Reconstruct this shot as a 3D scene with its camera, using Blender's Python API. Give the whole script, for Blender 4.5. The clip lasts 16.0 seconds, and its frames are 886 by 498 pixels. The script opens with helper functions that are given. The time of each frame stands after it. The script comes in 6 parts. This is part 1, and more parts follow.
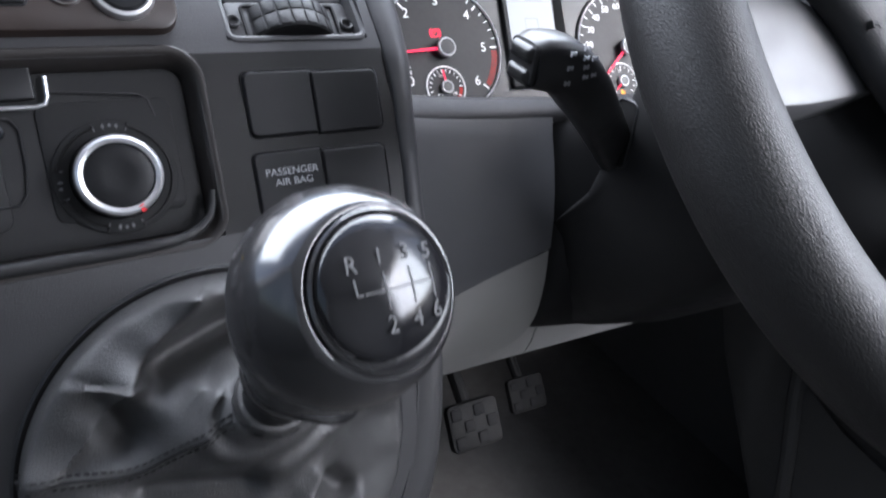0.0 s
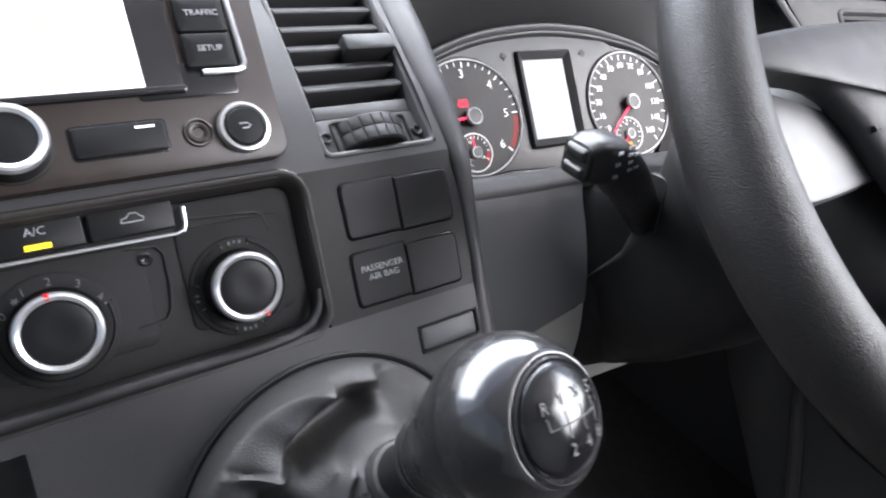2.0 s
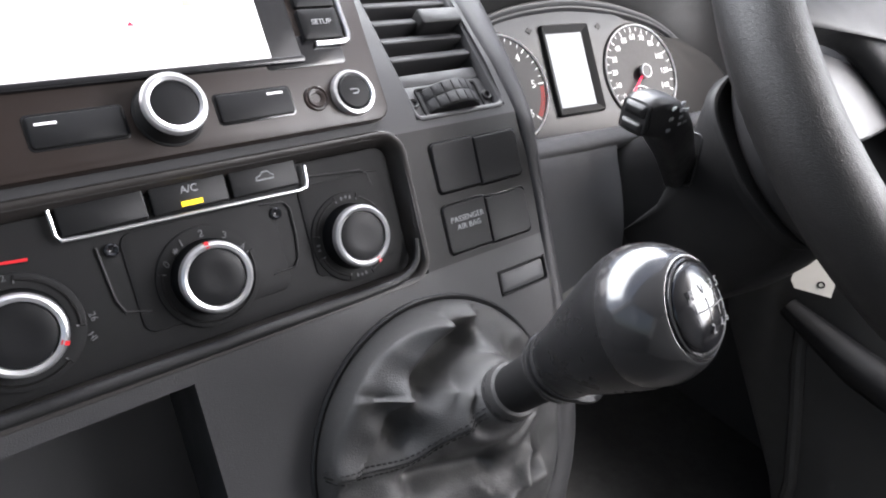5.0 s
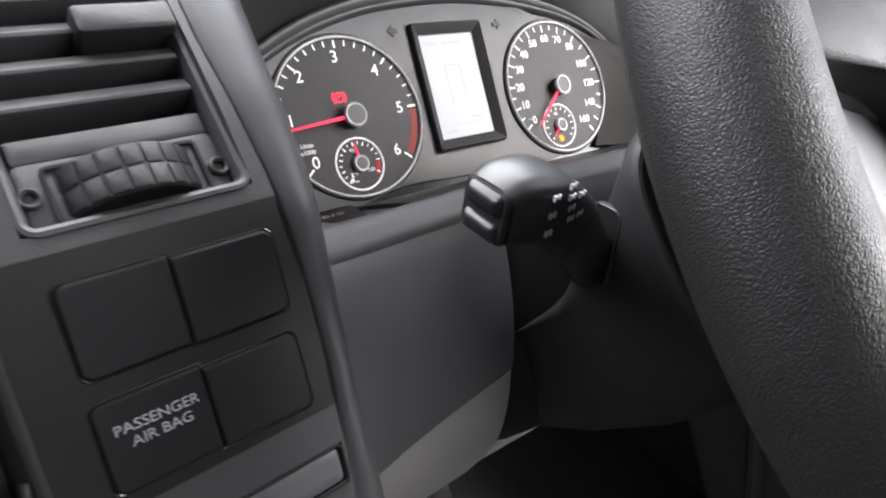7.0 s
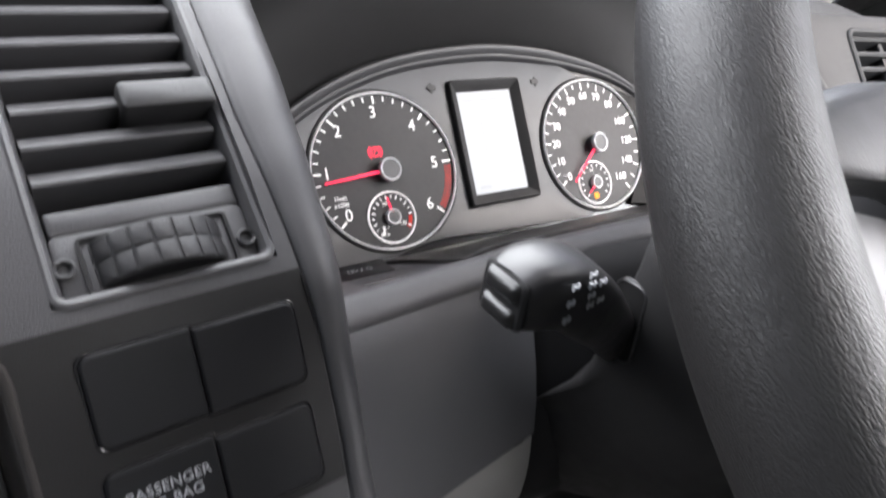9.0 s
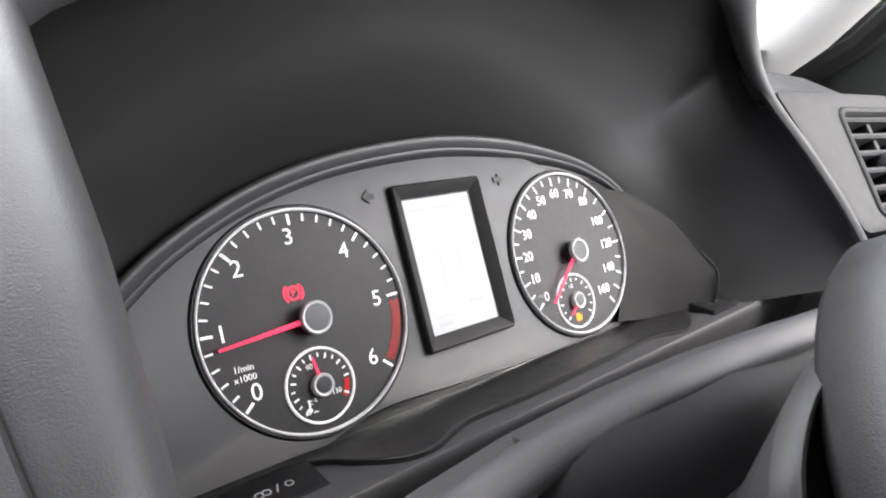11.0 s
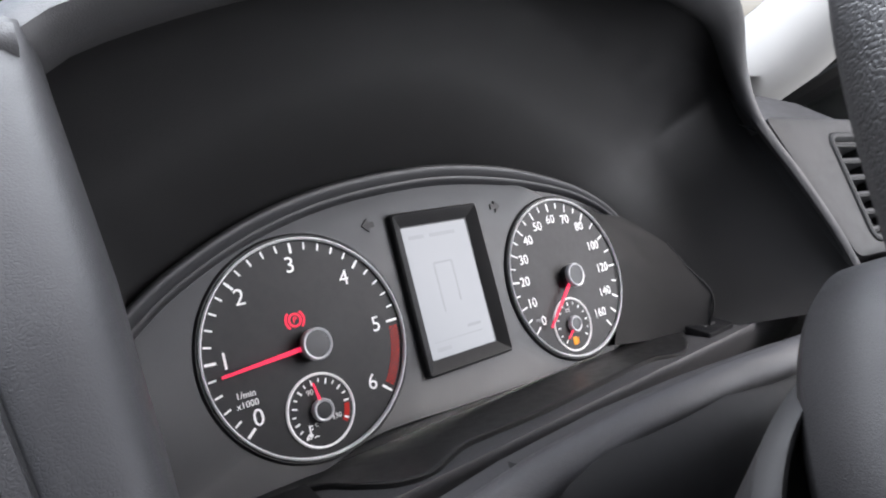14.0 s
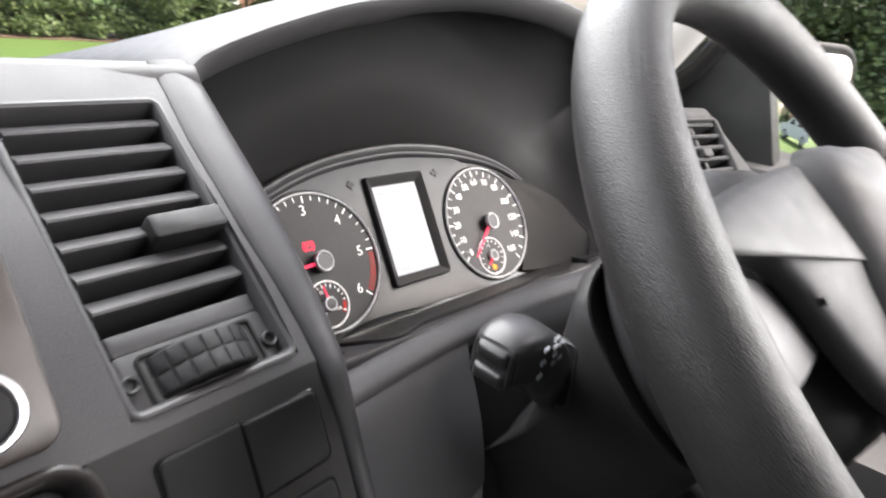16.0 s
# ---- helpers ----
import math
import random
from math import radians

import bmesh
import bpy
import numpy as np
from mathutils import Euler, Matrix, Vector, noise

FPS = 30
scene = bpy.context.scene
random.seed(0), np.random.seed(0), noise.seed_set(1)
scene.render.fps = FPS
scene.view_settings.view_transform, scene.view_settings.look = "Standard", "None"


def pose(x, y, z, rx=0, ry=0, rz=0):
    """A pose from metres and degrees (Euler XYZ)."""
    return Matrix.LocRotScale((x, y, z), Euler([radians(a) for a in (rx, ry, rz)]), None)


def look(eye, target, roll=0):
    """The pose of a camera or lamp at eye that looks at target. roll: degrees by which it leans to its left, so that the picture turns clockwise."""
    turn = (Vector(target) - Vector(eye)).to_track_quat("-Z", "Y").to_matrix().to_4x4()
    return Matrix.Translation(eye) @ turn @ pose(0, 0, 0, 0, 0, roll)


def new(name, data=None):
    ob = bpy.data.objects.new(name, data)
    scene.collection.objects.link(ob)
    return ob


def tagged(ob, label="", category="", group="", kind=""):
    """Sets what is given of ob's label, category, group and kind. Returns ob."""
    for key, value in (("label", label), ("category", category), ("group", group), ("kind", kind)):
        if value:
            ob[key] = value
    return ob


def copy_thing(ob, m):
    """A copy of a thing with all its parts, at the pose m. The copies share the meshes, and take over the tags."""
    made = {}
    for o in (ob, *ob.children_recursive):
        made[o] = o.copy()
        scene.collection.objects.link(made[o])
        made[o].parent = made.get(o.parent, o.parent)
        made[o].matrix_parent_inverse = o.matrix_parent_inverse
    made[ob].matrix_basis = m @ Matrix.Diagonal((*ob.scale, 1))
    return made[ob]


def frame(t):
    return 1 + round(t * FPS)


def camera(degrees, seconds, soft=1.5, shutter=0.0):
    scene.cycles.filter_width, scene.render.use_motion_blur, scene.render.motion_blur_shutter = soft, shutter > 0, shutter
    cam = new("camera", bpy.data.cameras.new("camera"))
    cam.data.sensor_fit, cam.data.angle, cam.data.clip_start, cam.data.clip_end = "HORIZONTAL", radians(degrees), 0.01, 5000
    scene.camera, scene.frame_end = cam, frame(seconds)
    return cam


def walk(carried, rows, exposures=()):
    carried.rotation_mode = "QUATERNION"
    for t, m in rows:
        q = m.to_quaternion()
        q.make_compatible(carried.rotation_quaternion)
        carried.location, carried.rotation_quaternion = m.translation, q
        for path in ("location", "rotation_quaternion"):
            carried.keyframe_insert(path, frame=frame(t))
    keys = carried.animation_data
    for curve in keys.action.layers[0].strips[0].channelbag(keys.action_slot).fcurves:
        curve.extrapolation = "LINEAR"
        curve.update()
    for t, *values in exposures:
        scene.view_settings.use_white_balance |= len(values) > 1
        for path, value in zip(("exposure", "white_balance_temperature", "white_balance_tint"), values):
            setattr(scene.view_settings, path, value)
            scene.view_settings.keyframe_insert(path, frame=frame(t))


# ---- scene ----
cam = camera(70.12, 16.0, soft=2.0, shutter=0.5)
PATH = [
    (0.0, (0.0392, 0.1522, 1.3697), (0.4901, 0.8977, 0.8789), 6.79),
    (0.5, (0.0266, 0.1321, 1.3634), (0.4842, 0.8646, 0.8593), 6.26),
    (1.0, (0.0140, 0.1271, 1.3775), (0.4757, 0.8680, 0.8898), 4.84),
    (1.5, (0.0082, 0.1368, 1.3948), (0.4789, 0.8756, 0.9125), 4.44),
    (2.0, (-0.0100, 0.1599, 1.4119), (0.4725, 0.8980, 0.9403), 4.99),
    (2.5, (-0.0381, 0.1679, 1.4118), (0.4562, 0.8959, 0.9368), 4.69),
    (3.0, (-0.0722, 0.1724, 1.4124), (0.4310, 0.8916, 0.9334), 4.78),
    (5.5, (-0.0757, 0.1552, 1.4044), (0.4481, 0.8534, 0.9166), 3.06),
    (6.0, (-0.0016, 0.1978, 1.3991), (0.5795, 0.8654, 0.9335), 2.48),
    (6.5, (0.0486, 0.2424, 1.3939), (0.6241, 0.9059, 0.9160), 3.60),
    (7.0, (0.0830, 0.2503, 1.3929), (0.6424, 0.9098, 0.8907), 5.35),
    (7.5, (0.1009, 0.2505, 1.3877), (0.5963, 0.9440, 0.8646), 5.70),
    (8.0, (0.1030, 0.2377, 1.3909), (0.5929, 0.9386, 0.8725), 6.34),
    (8.5, (0.0947, 0.2336, 1.3943), (0.5892, 0.9355, 0.8817), 6.08),
    (9.0, (0.0905, 0.2530, 1.4072), (0.6107, 0.9680, 0.9401), 6.06),
    (9.5, (0.1002, 0.2872, 1.4150), (0.6858, 0.9699, 0.9779), 6.07),
    (10.0, (0.1274, 0.3254, 1.4111), (0.7712, 0.9815, 1.0173), 7.84),
    (12.5, (0.1493, 0.3611, 1.3961), (0.7665, 1.0563, 1.0275), 5.82),
    (13.0, (0.1508, 0.3590, 1.3972), (0.7659, 1.0527, 1.0224), 6.05),
    (13.5, (0.1471, 0.3558, 1.3992), (0.7690, 1.0468, 1.0308), 5.68),
    (14.0, (0.1413, 0.3479, 1.4079), (0.7789, 1.0360, 1.0616), 6.29),
    (14.5, (0.1317, 0.3354, 1.4091), (0.7751, 1.0154, 1.0576), 6.52),
    (15.0, (0.0967, 0.3086, 1.4250), (0.7664, 0.9829, 1.1141), 6.27),
    (15.5, (0.0781, 0.2831, 1.4236), (0.7456, 0.9508, 1.0939), 5.97),
    (16.0, (0.0291, 0.2542, 1.4279), (0.7445, 0.8614, 1.0824), 6.42),
]
walk(cam, [(t, look(eye, target, roll)) for t, eye, target, roll in PATH], exposures=[(t, stops, kelvin, 17) for t, stops, kelvin in ((0, 1.85, 6050), (0.5, 1.75, 6050), (1, 1.95, 6150), (2, 2.1, 6400), (3, 2.0, 6500), (5.5, 2.12, 6600), (7, 1.82, 6650), (8.5, 1.82, 6650), (9.5, 2.07, 6620), (10, 2.03, 6620), (12.5, 1.5, 6450), (13, 1.25, 6350), (13.5, 1.2, 6350), (14.5, 1.4, 6400), (15, 1.95, 6750), (16, 1.93, 6900))])

# ---- world and light ----
world = bpy.data.worlds.new("world")
scene.world = world
world.use_nodes = True
wn = world.node_tree.nodes
sky = wn.new("ShaderNodeTexSky")
sky.sky_type, sky.sun_disc = "NISHITA", False
sky.sun_elevation, sky.sun_rotation = radians(50), radians(140)
sky.air_density, sky.dust_density, sky.ozone_density = 1.0, 4.0, 1.0
wn["Background"].inputs["Strength"].default_value = 0.15
soften = wn.new("ShaderNodeHueSaturation")
soften.inputs["Saturation"].default_value = 0.72
world.node_tree.links.new(sky.outputs[0], soften.inputs["Color"])
world.node_tree.links.new(soften.outputs[0], wn["Background"].inputs["Color"])
sun_data = bpy.data.lights.new("sun", "SUN")
sun_data.energy, sun_data.angle, sun_data.color = 1.2, radians(25), (1.0, 0.96, 0.9)
sun = new("sun", sun_data)
sun.matrix_world = look((6, -6, 10), (0, 0, 0))


def window_light(name, place, target, w, h, watts):
    """The sky's light that comes in through a window's opening."""
    data = bpy.data.lights.new(name, "AREA")
    data.shape, data.size, data.size_y, data.energy, data.color = "RECTANGLE", w, h, watts, (0.93, 0.97, 1.0)
    new(name, data).matrix_world = look(place, target)


window_light("driver_window_light", (0.765, -0.16, 1.62), (0.0, 0.25, 1.42), 0.70, 0.54, 5.5)
window_light("windscreen_light", (0.0, 0.66, 1.69), (0.0, 0.30, 1.30), 1.3, 0.34, 7.0)


# ---- materials ----
def material(name, color, rough=0.5, metal=0.0, grain=0.0, scale=900.0, kind="noise", vary=0.0, vary_scale=30.0, spec=0.5, coat=0.0, wear=0.0):
    m = bpy.data.materials.new(name)
    m.use_nodes = True
    nt = m.node_tree
    b = nt.nodes["Principled BSDF"]
    b.inputs["Base Color"].default_value = (*color, 1)
    b.inputs["Roughness"].default_value = rough
    b.inputs["Metallic"].default_value = metal
    b.inputs["Specular IOR Level"].default_value = spec
    b.inputs["Coat Weight"].default_value = coat
    tc = nt.nodes.new("ShaderNodeTexCoord")
    if vary > 0:
        n1 = nt.nodes.new("ShaderNodeTexNoise")
        n1.inputs["Scale"].default_value = vary_scale
        n1.inputs["Detail"].default_value = 6
        n1.inputs["Roughness"].default_value = 0.65
        nt.links.new(tc.outputs["Object"], n1.inputs["Vector"])
        ramp = nt.nodes.new("ShaderNodeMix")
        ramp.data_type = "RGBA"
        lo = [max(0, c * (1 - vary)) for c in color]
        hi = [min(1, c * (1 + vary)) for c in color]
        ramp.inputs[6].default_value, ramp.inputs[7].default_value = (*lo, 1), (*hi, 1)
        nt.links.new(n1.outputs["Fac"], ramp.inputs[0])
        nt.links.new(ramp.outputs[2], b.inputs["Base Color"])
        mr = nt.nodes.new("ShaderNodeMapRange")
        mr.inputs[3].default_value, mr.inputs[4].default_value = max(0.02, rough - 0.12), min(1, rough + 0.12)
        n2 = nt.nodes.new("ShaderNodeTexNoise")
        n2.inputs["Scale"].default_value = vary_scale * 5
        n2.inputs["Detail"].default_value = 4
        nt.links.new(tc.outputs["Object"], n2.inputs["Vector"])
        nt.links.new(n2.outputs["Fac"], mr.inputs[0])
        nt.links.new(mr.outputs[0], b.inputs["Roughness"])
    if grain > 0:
        if kind == "leather":
            t1 = nt.nodes.new("ShaderNodeTexVoronoi")
            t1.feature = "DISTANCE_TO_EDGE"
            swell = nt.nodes.new("ShaderNodeMapRange")
            swell.interpolation_type = "SMOOTHSTEP"
            swell.inputs[2].default_value = 0.28
            nt.links.new(t1.outputs["Distance"], swell.inputs[0])
            out = swell.outputs[0]
        else:
            t1 = nt.nodes.new("ShaderNodeTexNoise")
            t1.inputs["Detail"].default_value = 3
            out = t1.outputs["Fac"]
        t1.inputs["Scale"].default_value = scale
        wob = nt.nodes.new("ShaderNodeTexNoise")
        wob.inputs["Scale"].default_value = scale * 0.4
        mixv = nt.nodes.new("ShaderNodeMix")
        mixv.data_type = "VECTOR"
        mixv.inputs[0].default_value = 0.0012 if kind == "leather" else 0.0
        nt.links.new(tc.outputs["Object"], wob.inputs["Vector"])
        nt.links.new(tc.outputs["Object"], mixv.inputs[4])
        nt.links.new(wob.outputs["Color"], mixv.inputs[5])
        nt.links.new(mixv.outputs[1], t1.inputs["Vector"])
        bump = nt.nodes.new("ShaderNodeBump")
        bump.inputs["Strength"].default_value = grain
        bump.inputs["Distance"].default_value = 0.0003
        nt.links.new(out, bump.inputs["Height"])
        nt.links.new(bump.outputs[0], b.inputs["Normal"])
    return m


def glow(name, color, strength, base=None):
    m = bpy.data.materials.new(name)
    m.use_nodes = True
    b = m.node_tree.nodes["Principled BSDF"]
    b.inputs["Base Color"].default_value = (*(base or color), 1)
    b.inputs["Emission Color"].default_value = (*color, 1)
    b.inputs["Emission Strength"].default_value = strength * 0.25
    b.inputs["Roughness"].default_value = 0.5
    b.inputs["Specular IOR Level"].default_value = 0.15
    return m


def glass(name, tint=(1, 1, 1), gloss=0.025):
    m = bpy.data.materials.new(name)
    m.use_nodes = True
    nt = m.node_tree
    nt.nodes.remove(nt.nodes["Principled BSDF"])
    tr, gl, mx = (nt.nodes.new(k) for k in ("ShaderNodeBsdfTransparent", "ShaderNodeBsdfGlossy", "ShaderNodeMixShader"))
    tr.inputs[0].default_value = (*tint, 1)
    gl.inputs["Roughness"].default_value = 0.02
    mx.inputs[0].default_value = gloss
    nt.links.new(tr.outputs[0], mx.inputs[1])
    nt.links.new(gl.outputs[0], mx.inputs[2])
    nt.links.new(mx.outputs[0], nt.nodes["Material Output"].inputs[0])
    return m


DASH = material("grained_dash_plastic", (0.035, 0.035, 0.0362), 0.45, grain=0.16, scale=1200, kind="leather", vary=0.1, vary_scale=14, spec=0.36)
# Dash plastic made lighter: the hazy sky sheen on top is in its colour.
TOPLIT = material("sky_lightened_dash_plastic", (0.052, 0.052, 0.053), 0.52, grain=0.2, scale=1200, kind="leather", vary=0.1, vary_scale=14, spec=0.42)
DARK = material("dark_grained_plastic", (0.016, 0.016, 0.0165), 0.45, grain=0.2, scale=1400, kind="leather", vary=0.15, vary_scale=20, spec=0.3)
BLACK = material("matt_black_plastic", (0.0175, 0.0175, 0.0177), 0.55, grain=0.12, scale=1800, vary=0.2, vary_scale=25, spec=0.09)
SHROUD = material("column_shroud_plastic", (0.018, 0.018, 0.0182), 0.5, grain=0.14, scale=1500, kind="leather", vary=0.15, vary_scale=20, spec=0.17)
BUTTON = material("soft_black_button", (0.008, 0.0082, 0.0088), 0.42, grain=0.1, scale=2500, vary=0.12, vary_scale=40, spec=0.18)
GLOSS = material("gloss_black_plastic", (0.008, 0.008, 0.009), 0.16, vary=0.2, vary_scale=60)
SHELF = material("semi_gloss_shelf_plastic", (0.012, 0.012, 0.012), 0.34, grain=0.05, scale=2500, vary=0.2, vary_scale=40)
STALK = material("satin_black_stalk_plastic", (0.016, 0.016, 0.0165), 0.4, grain=0.05, scale=2500, vary=0.1, vary_scale=40)
FASCIA = material("dark_console_fascia", (0.0095, 0.0092, 0.009), 0.42, grain=0.1, scale=1500, kind="leather", vary=0.12, vary_scale=20, spec=0.2)
# Black bezel tinted brownish red to stand for a red reflection on it.
RADIO = material("red_reflection_radio_plastic", (0.019, 0.0128, 0.0106), 0.36, grain=0.1, scale=2500, vary=0.12, vary_scale=30, spec=0.35)
SILVER = material("satin_chrome", (0.66, 0.66, 0.67), 0.28, 0.85)
SILVERPAINT = material("silver_paint", (0.32, 0.325, 0.33), 0.38, 0.35, grain=0.08, scale=3000, vary=0.05, vary_scale=30)
SPOKE = material("light_grey_spoke_trim", (0.072, 0.0725, 0.074), 0.5, 0.1, grain=0.1, scale=2500, vary=0.05, vary_scale=20)
LEATHER = material("black_boot_leather", (0.042, 0.0415, 0.041), 0.45, grain=0.4, scale=1000, kind="leather", vary=0.15, vary_scale=25, spec=0.5)
RIM = material("grained_wheel_skin", (0.0125, 0.0122, 0.0119), 0.47, grain=0.36, scale=1060, kind="leather", vary=0.15, vary_scale=12, spec=0.32)
PAD = material("airbag_pad_skin", (0.025, 0.025, 0.0255), 0.56, grain=0.22, scale=1100, kind="leather", vary=0.1, vary_scale=15, spec=0.35)
KNOB = material("smoked_knob_shell", (0.044, 0.044, 0.045), 0.2, 0.55, vary=0.08, vary_scale=30, coat=0.4)
KNOBLOW = material("dark_knob_base", (0.014, 0.014, 0.0145), 0.3, 0.1, grain=0.05, scale=2500, vary=0.1, vary_scale=30)
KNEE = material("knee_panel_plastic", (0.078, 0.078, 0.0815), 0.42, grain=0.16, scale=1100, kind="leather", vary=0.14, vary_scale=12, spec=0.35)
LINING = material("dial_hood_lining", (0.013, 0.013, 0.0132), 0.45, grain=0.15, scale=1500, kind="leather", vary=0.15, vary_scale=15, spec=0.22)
# Darker copy of the knee plastic; shade on lip and shelf is painted in.
KNEESHADE = material("shaded_knee_plastic", (0.045, 0.045, 0.047), 0.45, grain=0.22, scale=1100, kind="leather", vary=0.14, vary_scale=12, spec=0.3)
# Fascia tone lightened and warmed: soft reddish reflections are put into the colour.
SURROUND = material("painted_sheen_surround", (0.024, 0.0215, 0.0200), 0.4, grain=0.08, scale=1500, kind="leather", vary=0.12, vary_scale=20, spec=0.38)
TRIM = material("light_grey_vent_trim", (0.024, 0.0247, 0.0254), 0.55, grain=0.25, scale=1500, kind="leather", vary=0.08, vary_scale=20, spec=0.2)
LOWKNEE = material("light_lower_panel_plastic", (0.22, 0.215, 0.206), 0.6, grain=0.2, scale=1000, kind="leather", vary=0.1, vary_scale=10)
CLUSTER = material("grey_cluster_plastic", (0.036, 0.037, 0.039), 0.42, grain=0.08, scale=3000, vary=0.08, vary_scale=25, spec=0.35)
DIAL = material("dial_face_black", (0.0065, 0.0065, 0.0075), 0.6, grain=0.1, scale=4000, vary=0.15, vary_scale=60)
HUB = material("needle_hub_grey", (0.03, 0.031, 0.033), 0.35, vary=0.1, vary_scale=100, spec=0.3)
HUBRING = material("needle_hub_ring", (0.5, 0.51, 0.53), 0.35, 0.1, vary=0.05, vary_scale=100)
RINGS = material("bright_dial_ring", (0.88, 0.89, 0.9), 0.35, 0.2, vary=0.04, vary_scale=80)
PRINT = glow("backlit_white_print", (1.0, 1.0, 1.0), 0.35, (0.8, 0.8, 0.8))
GREYPRINT = material("grey_print", (0.30, 0.31, 0.32), 0.5, vary=0.1, vary_scale=200)
FAINT = material("faint_grey_print", (0.12, 0.123, 0.127), 0.5, vary=0.1, vary_scale=200)
# Very dark grey print, slightly uneven in tone.
KNOBPRINT = material("dim_grey_shift_print", (0.036, 0.037, 0.038), 0.6, vary=0.2, vary_scale=300)
REDN = glow("red_needle", (1.0, 0.04, 0.12), 1.6, (0.7, 0.02, 0.03))
REDZONE = glow("red_zone_print", (0.9, 0.03, 0.015), 0.4, (0.25, 0.012, 0.008))
REDLAMP = glow("red_warning_lamp", (1.0, 0.04, 0.10), 1.8, (0.4, 0.02, 0.02))
ORANGE = glow("orange_warning_lamp", (1.0, 0.33, 0.02), 1.1, (0.5, 0.2, 0.02))
YELLOW = glow("yellow_indicator", (1.0, 0.72, 0.02), 1.4, (0.6, 0.4, 0.02))
SCREEN = glow("bright_map_screen", (1.0, 1.0, 0.99), 1.6, (0.5, 0.5, 0.5))
LCD = glow("bright_display", (0.90, 0.96, 1.0), 0.9, (0.08, 0.08, 0.08))
LCDMARK = glow("faint_display_mark", (0.87, 0.93, 0.97), 0.78, (0.08, 0.08, 0.08))
MAPMARK = glow("pink_map_mark", (1.0, 0.42, 0.36), 1.0, (0.5, 0.3, 0.3))
MAPLABEL = glow("yellow_map_label", (0.95, 1.0, 0.35), 0.95, (0.4, 0.4, 0.2))
REDMARK = material("red_paint_mark", (0.55, 0.01, 0.015), 0.4, vary=0.1, vary_scale=200)
RUBBER = material("pedal_rubber", (0.004, 0.004, 0.004), 0.7, grain=0.2, scale=1500, vary=0.2, vary_scale=60, spec=0.2)
STEEL = material("worn_stud_rubber", (0.010, 0.010, 0.0105), 0.7, vary=0.2, vary_scale=60, spec=0.08)
CARPET = material("dark_carpet", (0.062, 0.0605, 0.059), 0.95, grain=0.8, scale=700, vary=0.3, vary_scale=60, spec=0.1)
PAPER = material("off_white_tag", (0.7, 0.68, 0.62), 0.6, grain=0.1, scale=800, vary=0.06, vary_scale=50)
PILLAR = material("light_grey_pillar_trim", (0.42, 0.412, 0.39), 0.7, grain=0.2, scale=1500, vary=0.06, vary_scale=12)
DOORGREY = material("grey_door_plastic", (0.058, 0.0565, 0.055), 0.65, grain=0.15, scale=1200, kind="leather", vary=0.1, vary_scale=10)
BULKHEAD = material("grey_bulkhead_board", (0.2, 0.198, 0.193), 0.8, grain=0.2, scale=600, vary=0.1, vary_scale=6)
HEADLINER = material("grey_headliner_cloth", (0.32, 0.317, 0.31), 0.9, grain=0.4, scale=900, vary=0.08, vary_scale=15)
SEAL = material("window_seal_rubber", (0.012, 0.012, 0.012), 0.6, vary=0.2, vary_scale=40)
MIRROR = material("mirror_silvering", (0.9, 0.91, 0.92), 0.015, 1.0)
CARPAINT = material("silver_car_paint", (0.6, 0.62, 0.65), 0.25, 0.3, vary=0.04, vary_scale=5, coat=0.5)
TYRE = material("tyre_rubber", (0.02, 0.02, 0.02), 0.85, vary=0.2, vary_scale=30)
GLASS = glass("clear_glass", (0.96, 0.98, 0.97))
# Tint added to the unseen passenger window to weaken light from the left.
DIMGLASS = glass("light_dimming_glass", (0.55, 0.58, 0.57))
CARGLASS = material("dark_car_glass", (0.03, 0.035, 0.04), 0.08, vary=0.1, vary_scale=5)
GRASS = material("lawn_grass", (0.10, 0.17, 0.03), 0.9, grain=0.6, scale=60, vary=0.35, vary_scale=1.5)
ASPHALT = material("asphalt", (0.06, 0.06, 0.06), 0.9, grain=0.5, scale=200, vary=0.25, vary_scale=3)
SOIL = material("bare_soil", (0.14, 0.09, 0.06), 0.95, grain=0.6, scale=80, vary=0.3, vary_scale=5)
BARK = material("bark", (0.08, 0.06, 0.045), 0.9, grain=0.6, scale=60, vary=0.3, vary_scale=8)
BRICK = material("red_brick", (0.36, 0.17, 0.11), 0.85, grain=0.3, scale=120, vary=0.25, vary_scale=20)
ROOF = material("brown_roof_tile", (0.16, 0.09, 0.07), 0.85, grain=0.3, scale=60, vary=0.3, vary_scale=8)
UPVC = material("white_window_plastic", (0.8, 0.8, 0.8), 0.4, vary=0.03, vary_scale=10)


def leaf_material(name, lo, hi):
    m = material(name, lo, 0.55)
    nt = m.node_tree
    g = nt.nodes.new("ShaderNodeNewGeometry")
    mx = nt.nodes.new("ShaderNodeMix")
    mx.data_type = "RGBA"
    mx.inputs[6].default_value, mx.inputs[7].default_value = (*lo, 1), (*hi, 1)
    nt.links.new(g.outputs["Random Per Island"], mx.inputs[0])
    nt.links.new(mx.outputs[2], nt.nodes["Principled BSDF"].inputs["Base Color"])
    return m


HEDGELEAF = leaf_material("hedge_leaves", (0.035, 0.06, 0.018), (0.14, 0.19, 0.06))
TREELEAF = leaf_material("tree_leaves", (0.03, 0.06, 0.012), (0.11, 0.16, 0.035))


# ---- building helpers ----
MM = 0.001


